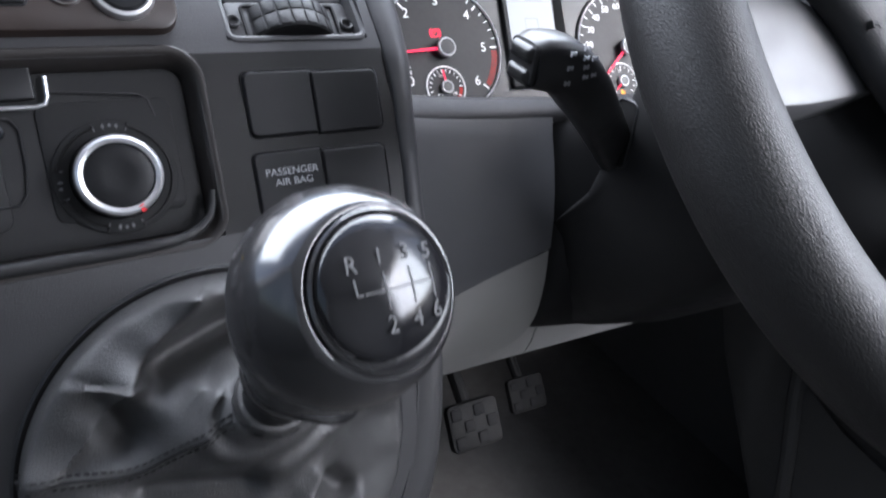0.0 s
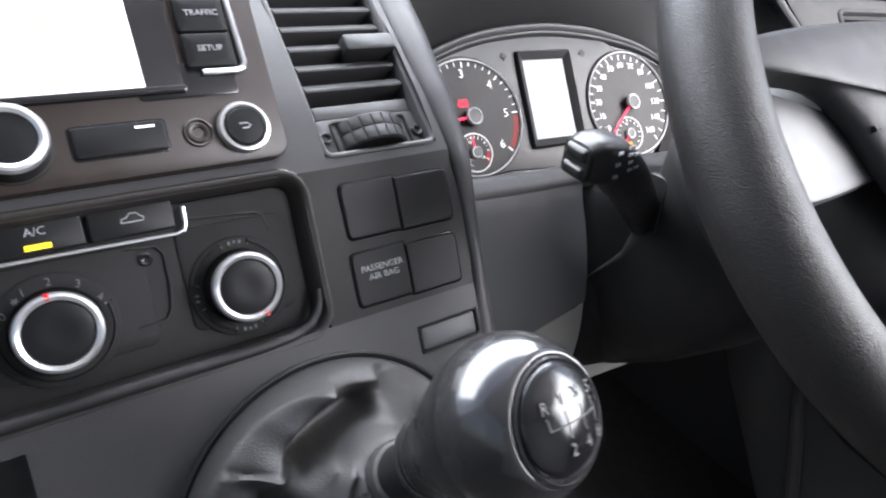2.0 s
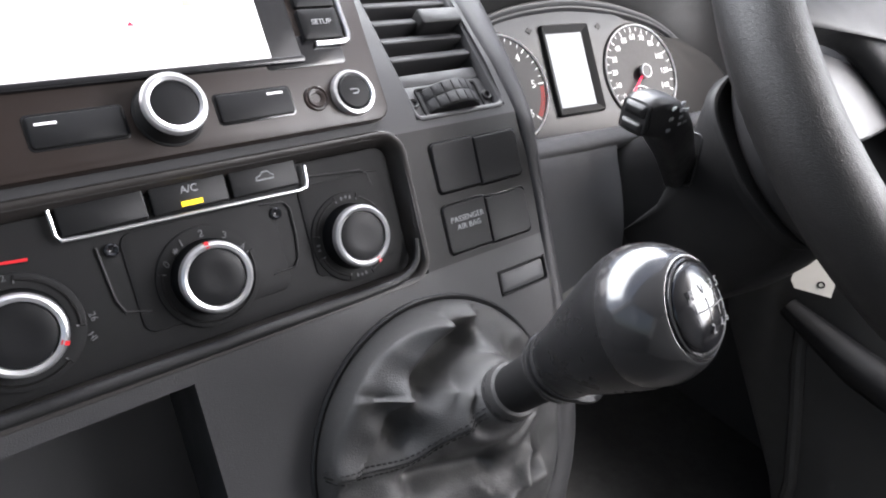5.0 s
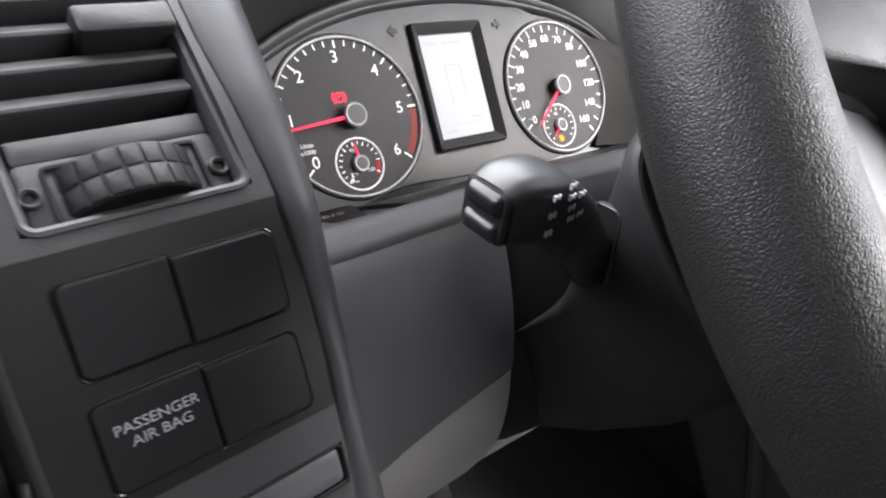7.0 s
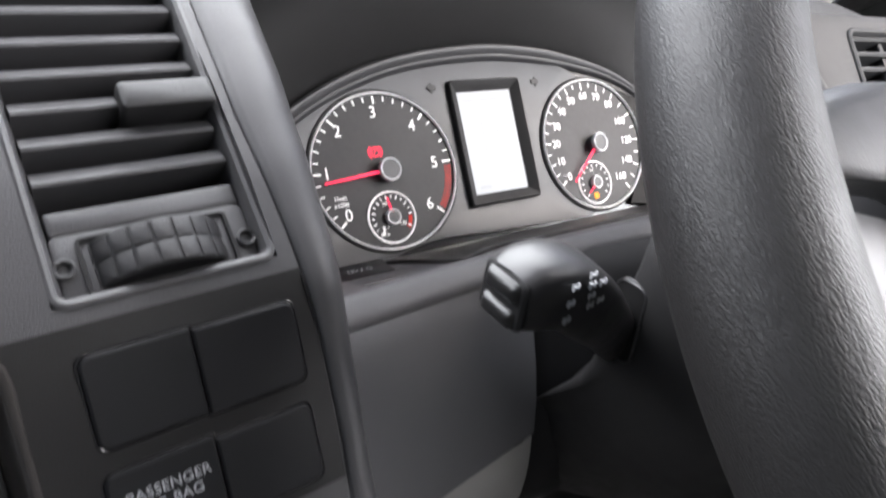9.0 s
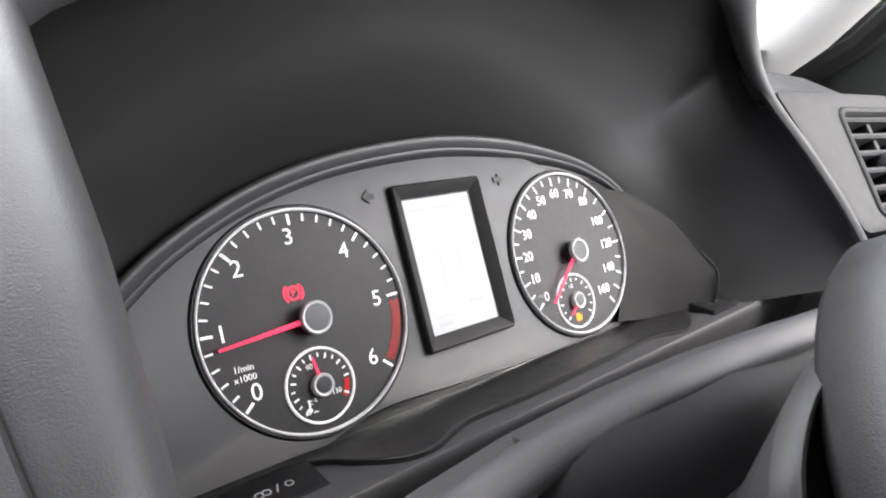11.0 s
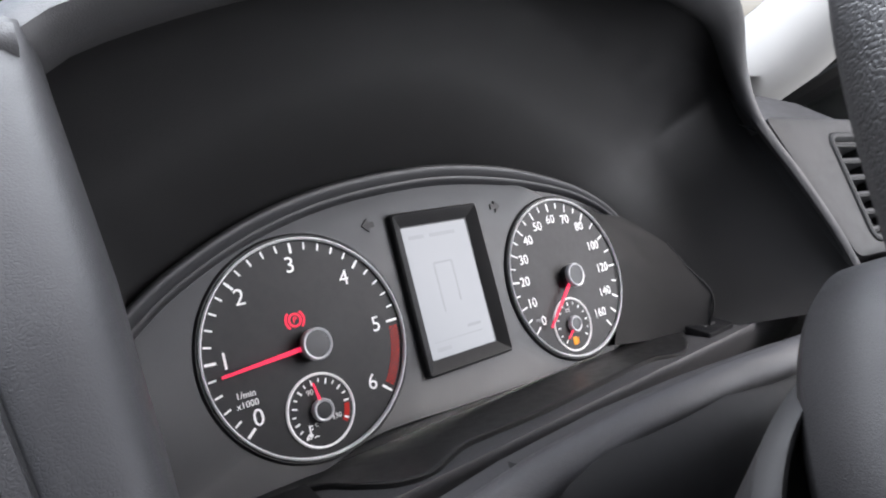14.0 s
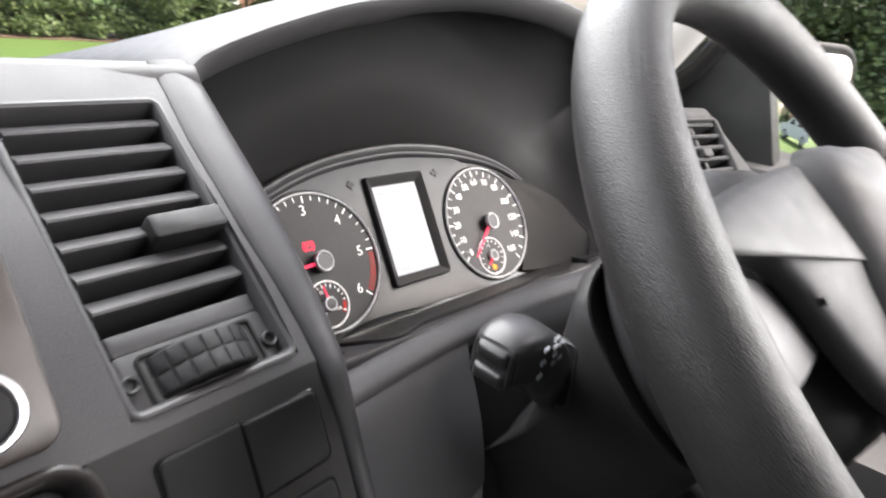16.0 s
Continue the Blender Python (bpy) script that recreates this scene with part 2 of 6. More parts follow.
def axes(origin, yaw, tilt, roll=0.0):
    """A frame on a panel that faces the seats: x along it, y up it, z out of it."""
    yaw, tilt, roll = radians(yaw), radians(tilt), radians(roll)
    n = Vector((math.sin(yaw) * math.cos(tilt), -math.cos(yaw) * math.cos(tilt), math.sin(tilt)))
    u = Vector((math.cos(yaw), math.sin(yaw), 0))
    w = n.cross(u)
    a = math.cos(roll) * u + math.sin(roll) * w
    b = -math.sin(roll) * u + math.cos(roll) * w
    m = Matrix((a, b, n)).transposed().to_4x4()
    m.translation = origin
    return m


MS = axes((0.1197, 0.4061, 1.2995), 4.73, 25.4)
MC = axes((0.2621, 0.5542, 1.2703), -1.77, 31.86, 0.37) @ Matrix.Scale(0.949, 4)


def mm(x, y, z=0.0):
    return Matrix.Translation((x * MM, y * MM, z * MM))


def thing(name, label, category, m=None, group="", kind=""):
    ob = new(name)
    ob.empty_display_size = 0.02
    if m is not None:
        ob.matrix_world = m
    return tagged(ob, label, category, group, kind)


def finish(bm, name, mats, smooth=True, angle=35):
    bmesh.ops.recalc_face_normals(bm, faces=bm.faces)
    me = bpy.data.meshes.new(name)
    bm.to_mesh(me)
    bm.free()
    for m in (mats if isinstance(mats, (list, tuple)) else [mats]):
        me.materials.append(m)
    if smooth:
        me.polygons.foreach_set("use_smooth", [True] * len(me.polygons))
        me.set_sharp_from_angle(angle=radians(angle))
    return me


def part(name, bm, mats, parent=None, label="", m=None, smooth=True, angle=35):
    """Links a bmesh as one mesh object under a thing or a part."""
    ob = new(name, bm if isinstance(bm, bpy.types.Mesh) else finish(bm, name, mats, smooth, angle))
    if parent is not None:
        ob.parent = parent
    if m is not None:
        ob.matrix_local = m
    if label:
        ob["label"] = label
    return ob


def rings(loops, bm=None, closed=True, cap0=False, cap1=False):
    """Joins loops of equal length with quads."""
    bm = bm or bmesh.new()
    vs = [[bm.verts.new(p) for p in lp] for lp in loops]
    n = len(vs[0])
    for a, b in zip(vs, vs[1:]):
        for i in range(n if closed else n - 1):
            j = (i + 1) % n
            bm.faces.new((a[i], a[j], b[j], b[i]))
    if cap0:
        bm.faces.new(vs[0][::-1])
    if cap1:
        bm.faces.new(vs[-1])
    return bm


def rrect(cx, cy, w, h, r, z=0.0, off=0.0, k=5):
    """A rounded rectangle's loop in mm, drawn in by off, given back in metres."""
    w, h, r = w - 2 * off, h - 2 * off, max(r - off, 0.15)
    r = min(r, w / 2 - 0.01, h / 2 - 0.01)
    pts = []
    for sx, sy, a0 in ((1, 1, 0), (-1, 1, 90), (-1, -1, 180), (1, -1, 270)):
        for i in range(k + 1):
            a = radians(a0 + 90 * i / k)
            pts.append(((cx + sx * (w / 2 - r) + r * math.cos(a)) * MM, (cy + sy * (h / 2 - r) + r * math.sin(a)) * MM, z * MM))
    return pts


def plate(cx, cy, w, h, r, z0, z1, bev=0.6, bm=None, dome=0.0):
    """A rounded plate in mm with a bevelled front edge."""
    lv = [(0, z0), (0, z1 - bev), (bev * 0.3, z1 - bev * 0.3), (bev, z1)]
    if dome:
        lv += [(bev + min(w, h) * 0.2, z1 + dome * 0.7)]
    return rings([rrect(cx, cy, w, h, r, z, o) for o, z in lv], bm, cap0=True, cap1=True)


def frame_ring(cx, cy, w, h, r, levels, bm=None):
    """A closed ring whose section is a list of (inset, height) in mm."""
    lp = [rrect(cx, cy, w, h, r, z, o) for o, z in levels]
    return rings(lp + [lp[0]], bm)


def circle(r, z=0.0, seg=48, cx=0.0, cy=0.0):
    return [((cx + r * math.cos(2 * math.pi * i / seg)) * MM, (cy + r * math.sin(2 * math.pi * i / seg)) * MM, z * MM) for i in range(seg)]


def turned(profile, seg=48, cx=0.0, cy=0.0, bm=None, cap0=True, cap1=True):
    """A body turned about z from (radius, height) pairs in mm."""
    return rings([circle(r, z, seg, cx, cy) for r, z in profile], bm, cap0=cap0, cap1=cap1)


def ring_turned(profile, seg=48, cx=0.0, cy=0.0, bm=None):
    lp = [circle(r, z, seg, cx, cy) for r, z in profile]
    return rings(lp + [lp[0]], bm)


def bar(bm, x0, y0, x1, y1, width, z0, z1):
    """A thin straight bar in mm lying on a panel."""
    d = Vector((x1 - x0, y1 - y0))
    s = Vector((-d.y, d.x)).normalized() * width / 2
    a, b = Vector((x0, y0)), Vector((x1, y1))
    q = [a - s, b - s, b + s, a + s]
    return rings([[(p.x * MM, p.y * MM, z0 * MM) for p in q], [(p.x * MM, p.y * MM, z1 * MM) for p in q]], bm, cap0=True, cap1=True)


def tube(points, radius, seg=10, bm=None, caps=True, flat=1.0):
    """A round bar along points, radius a number or a list."""
    pts = [Vector(p) for p in points]
    loops = []
    side = None
    for i, p in enumerate(pts):
        d = (pts[min(i + 1, len(pts) - 1)] - pts[max(i - 1, 0)]).normalized()
        if side is None:
            side = d.orthogonal().normalized()
        side = (side - d * side.dot(d)).normalized()
        up = d.cross(side)
        r = radius[i] if isinstance(radius, (list, tuple)) else radius
        loops.append([p + side * (r * math.cos(2 * math.pi * k / seg)) + up * (r * flat * math.sin(2 * math.pi * k / seg)) for k in range(seg)])
    return rings(loops, bm, cap0=caps, cap1=caps)


def block(x0, x1, y0, y1, z0, z1, bm=None, bev=0.0):
    bm = bm or bmesh.new()
    vs = [bm.verts.new((x, y, z)) for z in (z0, z1) for y in (y0, y1) for x in (x0, x1)]
    fs = [bm.faces.new([vs[i] for i in q]) for q in ((0, 2, 3, 1), (4, 5, 7, 6), (0, 1, 5, 4), (2, 6, 7, 3), (0, 4, 6, 2), (1, 3, 7, 5))]
    if bev:
        es = list({e for f in fs for e in f.edges})
        bmesh.ops.bevel(bm, geom=es, offset=bev, segments=3, profile=0.6, affect="EDGES")
    return bm


def interp(table, x):
    xs, ys = zip(*table)
    return float(np.interp(x, xs, ys))


def curve_points(points, count):
    """Even samples along a smooth line through points."""
    p = [Vector(q) for q in points]
    out = []
    for i in range(len(p) - 1):
        a, b, c, d = p[max(i - 1, 0)], p[i], p[i + 1], p[min(i + 2, len(p) - 1)]
        for k in range(8):
            t = k / 8
            out.append(0.5 * (2 * b + (c - a) * t + (2 * a - 5 * b + 4 * c - d) * t * t + (3 * b - a - 3 * c + d) * t ** 3))
    out.append(p[-1])
    acc = [0.0]
    for a, b in zip(out, out[1:]):
        acc.append(acc[-1] + (b - a).length)
    res = []
    for k in range(count):
        s = acc[-1] * k / (count - 1)
        j = min(max(int(np.searchsorted(acc, s)), 1), len(out) - 1)
        f = (s - acc[j - 1]) / max(acc[j] - acc[j - 1], 1e-9)
        res.append(out[j - 1].lerp(out[j], f))
    return res


def words(body, size, depth=0.1, align="CENTER"):
    """A mesh of the words in the built-in font, size and depth in mm."""
    cu = bpy.data.curves.new("words", "FONT")
    cu.body, cu.size, cu.extrude, cu.align_x, cu.align_y = body, size * MM, depth * MM, align, "CENTER"
    cu.resolution_u = 3
    ob = new("words", cu)
    bpy.context.view_layer.update()
    me = bpy.data.meshes.new_from_object(ob.evaluated_get(bpy.context.evaluated_depsgraph_get()))
    bpy.data.objects.remove(ob)
    bpy.data.curves.remove(cu)
    return me


def lettering(body, size, x, y, z, mat, parent, turn=0.0, name="lettering", align="CENTER", sx=1.0):
    me = words(body, size, align=align)
    me.materials.clear()
    me.materials.append(mat)
    return part(name, me, mat, parent, m=mm(x, y, z) @ Matrix.Rotation(radians(turn), 4, "Z") @ Matrix.Diagonal((sx, 1, 1, 1)))

# ---- dashboard ----
dash = thing("dashboard", "dark grey grained plastic van dashboard with a hooded cluster", "dashboard", kind="structure")
SKIN = [(-260, 0), (5, 0), (20, -4), (40, -11), (70, -25), (100, -41), (122, -53), (140, -64)]
BAND_LEFT = [(-260, -46), (-228, -20), (-218, -8), (-196, 10), (-180, 18), (-160, 24), (-136, 29), (-104, 32), (-62, 34.5), (-50, 35.3), (-12, 35.5), (26, 33.5), (61, 31.5), (100, 32.5), (122, 35.5), (140, 37.5)]
BAND_RIGHT = [(-260, -14), (-228, 8), (-218, 18), (-198, 30), (-180, 37), (-160, 42), (-138, 46), (-100, 46.5), (-60, 46.5), (-20, 48.5), (0, 50), (26, 51.5), (57, 54), (75, 56), (100, 57.5), (122, 59), (140, 61)]
KNEE_DEPTH = [(-245, -95), (-160, -76), (-120, -63), (-86, -53), (-54, -46), (-28, -36), (-8, -34)]


def skin(w):
    return interp(SKIN, w)


def band(w):
    """Left and right edge of the rounded band beside the centre panel."""
    return interp(BAND_LEFT, w), interp(BAND_RIGHT, w)


HOLES = [(-31, 29, 14, 118, 44), (-236, -45.5, -60, 9, 14), (-2.6, 33.4, -86.8, -72.6, 5), (-300, -164, -160, -70, 60)]


def centre_panel():
    us = sorted({h[i] for h in HOLES for i in (0, 1)} | {-330, -315, -260, -200, -180, -150, -120, -100, -80, -60, -15, 0, 15, 33})
    ws = sorted({h[i] for h in HOLES for i in (2, 3)} | {-245, -220, -200, -180, -120, -100, -66, -45, -30, -15, 10, 20, 30, 40, 50, 60, 70, 80, 90, 100, 110, 122, 136})
    bm = bmesh.new()
    grid = {}

    us.append(999)
    for i in range(len(us)):
        for j in range(len(ws)):
            u = us[i]
            lim = band(ws[j])[0]
            uu = lim if i == len(us) - 1 else min(u, lim - 0.05 * (len(us) - i))
            grid[i, j] = bm.verts.new((uu * MM, ws[j] * MM, skin(ws[j]) * MM))

    def hole(i, j):
        if i + 1 >= len(us) - 0 or us[i + 1] == 999:
            return None
        cu, cw = (us[i] + us[i + 1]) / 2, (ws[j] + ws[j + 1]) / 2
        for h in HOLES:
            if h[0] < cu < h[1] and h[2] < cw < h[3]:
                return h
        return None
    for i in range(len(us) - 1):
        for j in range(len(ws) - 1):
            if not hole(i, j):
                f = bm.faces.new((grid[i, j], grid[i + 1, j], grid[i + 1, j + 1], grid[i, j + 1]))
                f.material_index = 1 if -60 <= ws[j] < 9 else 0
    # walls and floors of the openings
    for h in HOLES:
        i0, i1, j0, j1 = us.index(h[0]), us.index(h[1]), ws.index(h[2]), ws.index(h[3])
        edge = [(i, j0) for i in range(i0, i1)] + [(i1, j) for j in range(j0, j1)] + [(i, j1) for i in range(i1, i0, -1)] + [(i0, j) for j in range(j1, j0, -1)]
        top = [grid[e] for e in edge]
        low = [bm.verts.new(v.co - Vector((0, 0, h[4] * MM))) for v in top]
        for k in range(len(top)):
            q = (k + 1) % len(top)
            bm.faces.new((top[q], top[k], low[k], low[q]))
        bm.faces.new(low)
    return bm


p = part("centre_panel", centre_panel(), [DASH, FASCIA], dash, m=MS, angle=30)


def ridge_piece():
    loops = []
    for k in range(72):
        w = -245 + (139 + 245) * k / 71
        (a, e), n0 = band(w), skin(w)
        d = e - a
        gap = interp([(-75, 0.0), (-60, 1.0)], w)
        top = [(a, 0), (a + 0.3, -1.0 * gap), (a + 0.9, -1.0 * gap), (a + 1.4, 0.15), (a + 0.18 * d, 0.7), (a + 0.38 * d, 1.2), (a + 0.58 * d, 0.9), (a + 0.76 * d, -0.6), (a + 0.9 * d, -3.0), (e, -6.5), (e + 2.2, -11.5), (e + 4.4, -18)]
        open_side = [(e + 6.0, -26), (e + 6.8, -60), (e + 7.2, -95), (e + 7.2, -130)]
        deep = interp(KNEE_DEPTH, w) - n0
        joined = [(e + 8.0, min(-22, deep * 0.60)), (e + 13, min(-25, deep * 0.80)), (e + 20, min(-28, deep * 0.96)), (e + 32, min(-32, deep - 3))]
        f = interp([(-12, 1.0), (2, 0.0)], w)
        low = [((p[0] * f + q[0] * (1 - f)), (p[1] * f + q[1] * (1 - f))) for p, q in zip(joined, open_side)]
        loops.append([(x * MM, w * MM, (n0 + z) * MM) for x, z in top + low])
    return rings(loops, closed=False)


part("side_ridge", ridge_piece(), DASH, dash, m=MS, angle=60)

# hood over the dials: loops from the dial plate out to the rim and over the top
PLATE_EDGE = [(-96, -56), (-95, -10), (-88, 15), (-74, 29), (-51, 45), (-14.2, 61.5), (27.9, 71.7), (77.6, 76.3), (115.6, 74.8), (157.9, 68.3), (204.7, 54.3), (238, 34), (252, 10), (254, -56)]
HOOD_EDGE = [(0.163, 0.425, 1.285), (0.1635, 0.445, 1.312), (0.1635, 0.475, 1.346), (0.1635, 0.512, 1.380), (0.1685, 0.529, 1.3955), (0.2014, 0.53, 1.411), (0.2525, 0.53, 1.427), (0.2862, 0.53, 1.434), (0.33, 0.53, 1.4435), (0.394, 0.53, 1.4485), (0.472, 0.53, 1.4445), (0.518, 0.53, 1.4315), (0.547, 0.53, 1.397), (0.554, 0.516, 1.369), (0.566, 0.485, 1.337), (0.577, 0.457, 1.306), (0.588, 0.43, 1.27)]
N = 73
plate_edge = [MC @ Vector((x * MM, y * MM, 0)) for x, y in PLATE_EDGE]
ring_a = curve_points(plate_edge, N)
ring_f = curve_points(HOOD_EDGE, N)
mid = Vector((0.36, 0.56, 1.30))


def between(f, swell, back):
    out = []
    for k, (a, b) in enumerate(zip(ring_a, ring_f)):
        if 0.5 < f < 1.0:
            f0 = f + (0.975 - f) * min(1.0, max(0.0, (k / (N - 1) - 0.68) / 0.14)) if f < 0.975 else f
        else:
            f0 = f
        q = a.lerp(b, f0)
        d = Vector((q.x - mid.x, 0, q.z - mid.z)).normalized()
        s = math.sin(math.pi * k / (N - 1)) ** 0.5
        u = min(1.0, max(0.0, (k / (N - 1) - 0.42) / 0.3))
        swell_here = swell * (1.7 - 1.2 * u * u * (3 - 2 * u)) if swell > 0.004 else swell
        out.append(q + d * swell_here * s + Vector((0, back * s, 0)))
    return out


hood_loops = [ring_a, between(0.05, 0.004, 0), between(0.2, 0.02, 0.008), between(0.4, 0.030, 0.014), between(0.6, 0.026, 0.016), between(0.78, 0.012, 0.012), between(0.86, 0.000, 0.010)]
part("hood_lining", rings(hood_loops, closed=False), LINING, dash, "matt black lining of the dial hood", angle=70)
lip_loops = [between(0.86, 0.000, 0.010), between(0.88, -0.002, 0.006), between(0.94, -0.0035, 0.002), between(0.985, -0.002, -0.001), ring_f, between(1.0, 0.0025, 0.004), between(1.0, 0.004, 0.012)]
top_out = []
for k, b in enumerate(ring_f):
    s = math.sin(math.pi * k / (N - 1)) ** 0.5
    top_out.append(b + Vector((0, 0.06, -0.001 * s)))
far_out = [Vector((b.x * 1.0, 0.80, 1.360 + 0.022 * math.sin(math.pi * min(max((b.x - 0.14) / 0.46, 0), 1)))) if b.z > 1.34 else b + Vector((0, 0.09, 0)) for b in ring_f]
edge_line = between(0.87, 0.0, 0.009)[int(N * 0.36):int(N * 0.78)]
part("lining_edge", tube(curve_points(edge_line, 40), 0.0007, 6), DARK, dash, "thin edge where the lining meets the rim")
part("hood_rim", rings(lip_loops + [top_out, far_out], closed=False), TOPLIT, dash, angle=50)


# shelf, lip and panels under the dials
def strip(x0, x1, prof, nx=24, bulge=None):
    loops = []
    for i in range(nx + 1):
        x = x0 + (x1 - x0) * i / nx
        loops.append([(x, y + (bulge(x) if bulge else 0), z) for y, z in prof])
    return rings(loops, closed=False)


CREST = [(0.16, 0.4255, 1.2830), (0.19, 0.4345, 1.2778), (0.22, 0.4425, 1.2735), (0.25, 0.4490, 1.2700), (0.30, 0.4550, 1.2665), (0.36, 0.4550, 1.2660), (0.42, 0.4480, 1.2690), (0.48, 0.4350, 1.2745), (0.54, 0.4180, 1.2800), (0.60, 0.4000, 1.2850)]


def crest(x):
    """The top line of the lip in front of the dial shelf."""
    return interp([(c[0], c[1]) for c in CREST], x), interp([(c[0], c[2]) for c in CREST], x)


def along(x0, x1, prof, nx=40):
    """A strip whose section is given from the crest line of the lip."""
    loops = []
    for i in range(nx + 1):
        x = x0 + (x1 - x0) * i / nx
        y, z = crest(x)
        loops.append([(x, y + dy, z + dz) for dy, dz in prof])
    return rings(loops, closed=False)


SHELF_AT = Vector((0.3452, 0.5293, 1.2380))
SHELF_U = Vector((1, -0.015, 0)).normalized()
SHELF_V = Vector((0, -math.cos(radians(8)), math.sin(radians(8))))
SHELF_N = SHELF_U.cross(SHELF_V)
SHELF_N = SHELF_N if SHELF_N.z > 0 else -SHELF_N


def on_shelf(x, v, lift=0.0):
    """A point of the hollow shelf below the dials: world x, mm forward from the dials, mm above it."""
    lift -= 10.5 * max(0.0, 1 - max(v, -6) / 36) ** 1.4
    return SHELF_AT + SHELF_U * (x - 0.3452) + SHELF_V * (v * MM) + SHELF_N * (lift * MM)


WAVE = [(0.166, 11), (0.228, 10), (0.238, 13), (0.246, 19), (0.252, 29), (0.262, 38.5), (0.277, 43), (0.290, 39.5), (0.302, 36), (0.318, 36.2), (0.348, 37.5), (0.40, 36.5), (0.437, 36.2), (0.452, 40.5), (0.463, 42), (0.476, 37), (0.488, 28), (0.500, 22), (0.516, 19), (0.60, 18)]
wave_line = curve_points([(x, v * MM, 0) for x, v in WAVE], 140)
part("dial_shelf", rings([[on_shelf(x, v, h) for v, h in ((-8, -1.2), (8, -1.2), (22, -1.2), (34, -1.2), (42, -0.9), (44.6, 0.2), (45.8, 0.4), (46.8, -0.6), (47.0, -4), (46.5, -14), (40, -30))] for x in [0.162 + 0.45 * i / 40 for i in range(41)]], closed=False), KNEESHADE, dash, "grained shelf below the dials", angle=50)
loops = []
for p in wave_line:
    v = p.y / MM
    loops.append([on_shelf(p.x, -6, 0.9), on_shelf(p.x, v * 0.5, 0.9), on_shelf(p.x, v - 2.6, 0.9), on_shelf(p.x, v - 1.3, 1.2), on_shelf(p.x, v - 0.4, 0.9), on_shelf(p.x, v, -0.2), on_shelf(p.x, v, -1.6)])
part("gloss_panel", rings(loops, closed=False), SHELF, dash, "gloss black wavy edged panel below the dials", angle=50)
inner = [MC @ (Vector(p) * MM) for p in ((200, 47, 1), (214, 34, 1), (222, 6, 1), (216, -26, 1), (200, -48, 3))]
outer = [MC @ (Vector(p) * MM) for p in ((242, 30, 5), (268.4, 5.6, 14.2), (268, -14, 25), (266, -34, 37.7))] + [on_shelf(0.5100, 32, 1.4)]
mid_line = [a.lerp(b, 0.55) + Vector((0.001, 0.002, -0.0035)) for a, b in zip(inner, outer)]
part("side_cover", rings([inner, [a.lerp(b, 0.22) + Vector((0, 0.001, -0.002)) for a, b in zip(inner, outer)], mid_line, outer, [p + Vector((0.0016, 0.003, -0.004)) for p in outer]], closed=False), BLACK, dash, "black cover beside the speedometer", angle=60)
part("cover_edge", tube(curve_points(outer[1:], 20), 0.0005, 6), SHELF, dash, "thin shiny edge beside the speedometer")
part("shelf_lip", along(0.164, 0.62, [(0.030, -0.034), (0.010, -0.030), (0.0060, -0.012), (0.0045, -0.003), (0.0025, -0.0004), (-0.0005, 0.0002), (-0.004, -0.0006), (-0.0085, -0.0035), (-0.0115, -0.0075), (-0.0105, -0.0120), (-0.004, -0.0150), (0.02, -0.0170)]), KNEESHADE, dash, angle=50)


SEAM = [(0.14, 1.130), (0.165, 1.143), (0.185, 1.152), (0.205, 1.161), (0.235, 1.1735), (0.272, 1.1865)]
KNEE_EDGE = [(1.09, 0.235), (1.0925, 0.250), (1.098, 0.2625), (1.107, 0.2705), (1.118, 0.2750), (1.13, 0.2765), (1.157, 0.2745), (1.186, 0.2720), (1.22, 0.2738), (1.245, 0.2765), (1.27, 0.2790)]


def knee_panel():
    """The panel below the lip, from the rounded band to its upright edge beside the column."""
    loops = []
    for i in range(26):
        f = min(i / 22, 1.0)
        back = (0, 0, 0.0012, 0.006)[max(0, i - 22)] if i > 22 else 0.0
        row = []
        x0, seam = 0.160, None
        cx = 0.160 + 0.125 * f
        c, z = crest(cx)
        levels = [(0.0, c - 0.004, z - 0.0008), (0.05, c - 0.0085, z - 0.0036), (0.12, c - 0.0125, z - 0.0085), (0.24, c - 0.0165, z - 0.018), (0.40, None, None), (0.58, None, None), (0.78, None, None), (1.0, None, None)]
        zs = interp(SEAM, 0.160 + 0.109 * f)
        y_seam = 0.4120
        for g, y, zz in levels:
            if y is None:
                q = (g - 0.24) / 0.76
                zz = (z - 0.018) * (1 - q) + zs * q
                y = (c - 0.0165) * (1 - q) + y_seam * q - 0.0045 * math.sin(math.pi * q)
            x = 0.160 + (interp(KNEE_EDGE, zz) - 0.160) * f
            row.append((x + (0.0012 if i > 22 else 0.0) * min(1, g * 8), y + back * min(1, g * 8), zz))
        loops.append(row)
    return rings(loops, closed=False)


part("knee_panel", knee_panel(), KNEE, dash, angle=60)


def low_panel():
    loops = []
    for i in range(24):
        f = min(i / 21, 1.0)
        back = (0.0015, 0.006)[i - 22] if i > 21 else 0.0
        prof = []
        for k in range(10):
            g = k / 9
            z = (interp(SEAM, 0.160 + 0.109 * f) - 0.001) * (1 - g) + 1.0900 * g
            x = 0.140 + (interp(KNEE_EDGE, z) - 0.140) * f
            y = 0.4120 - 0.004 * math.sin(g * 1.6) + 0.022 * g * g
            prof.append((x, y + back, z))
        prof.append((prof[-1][0], prof[-1][1] + 0.02, prof[-1][2] + 0.002))
        loops.append(prof)
    return rings(loops, closed=False)


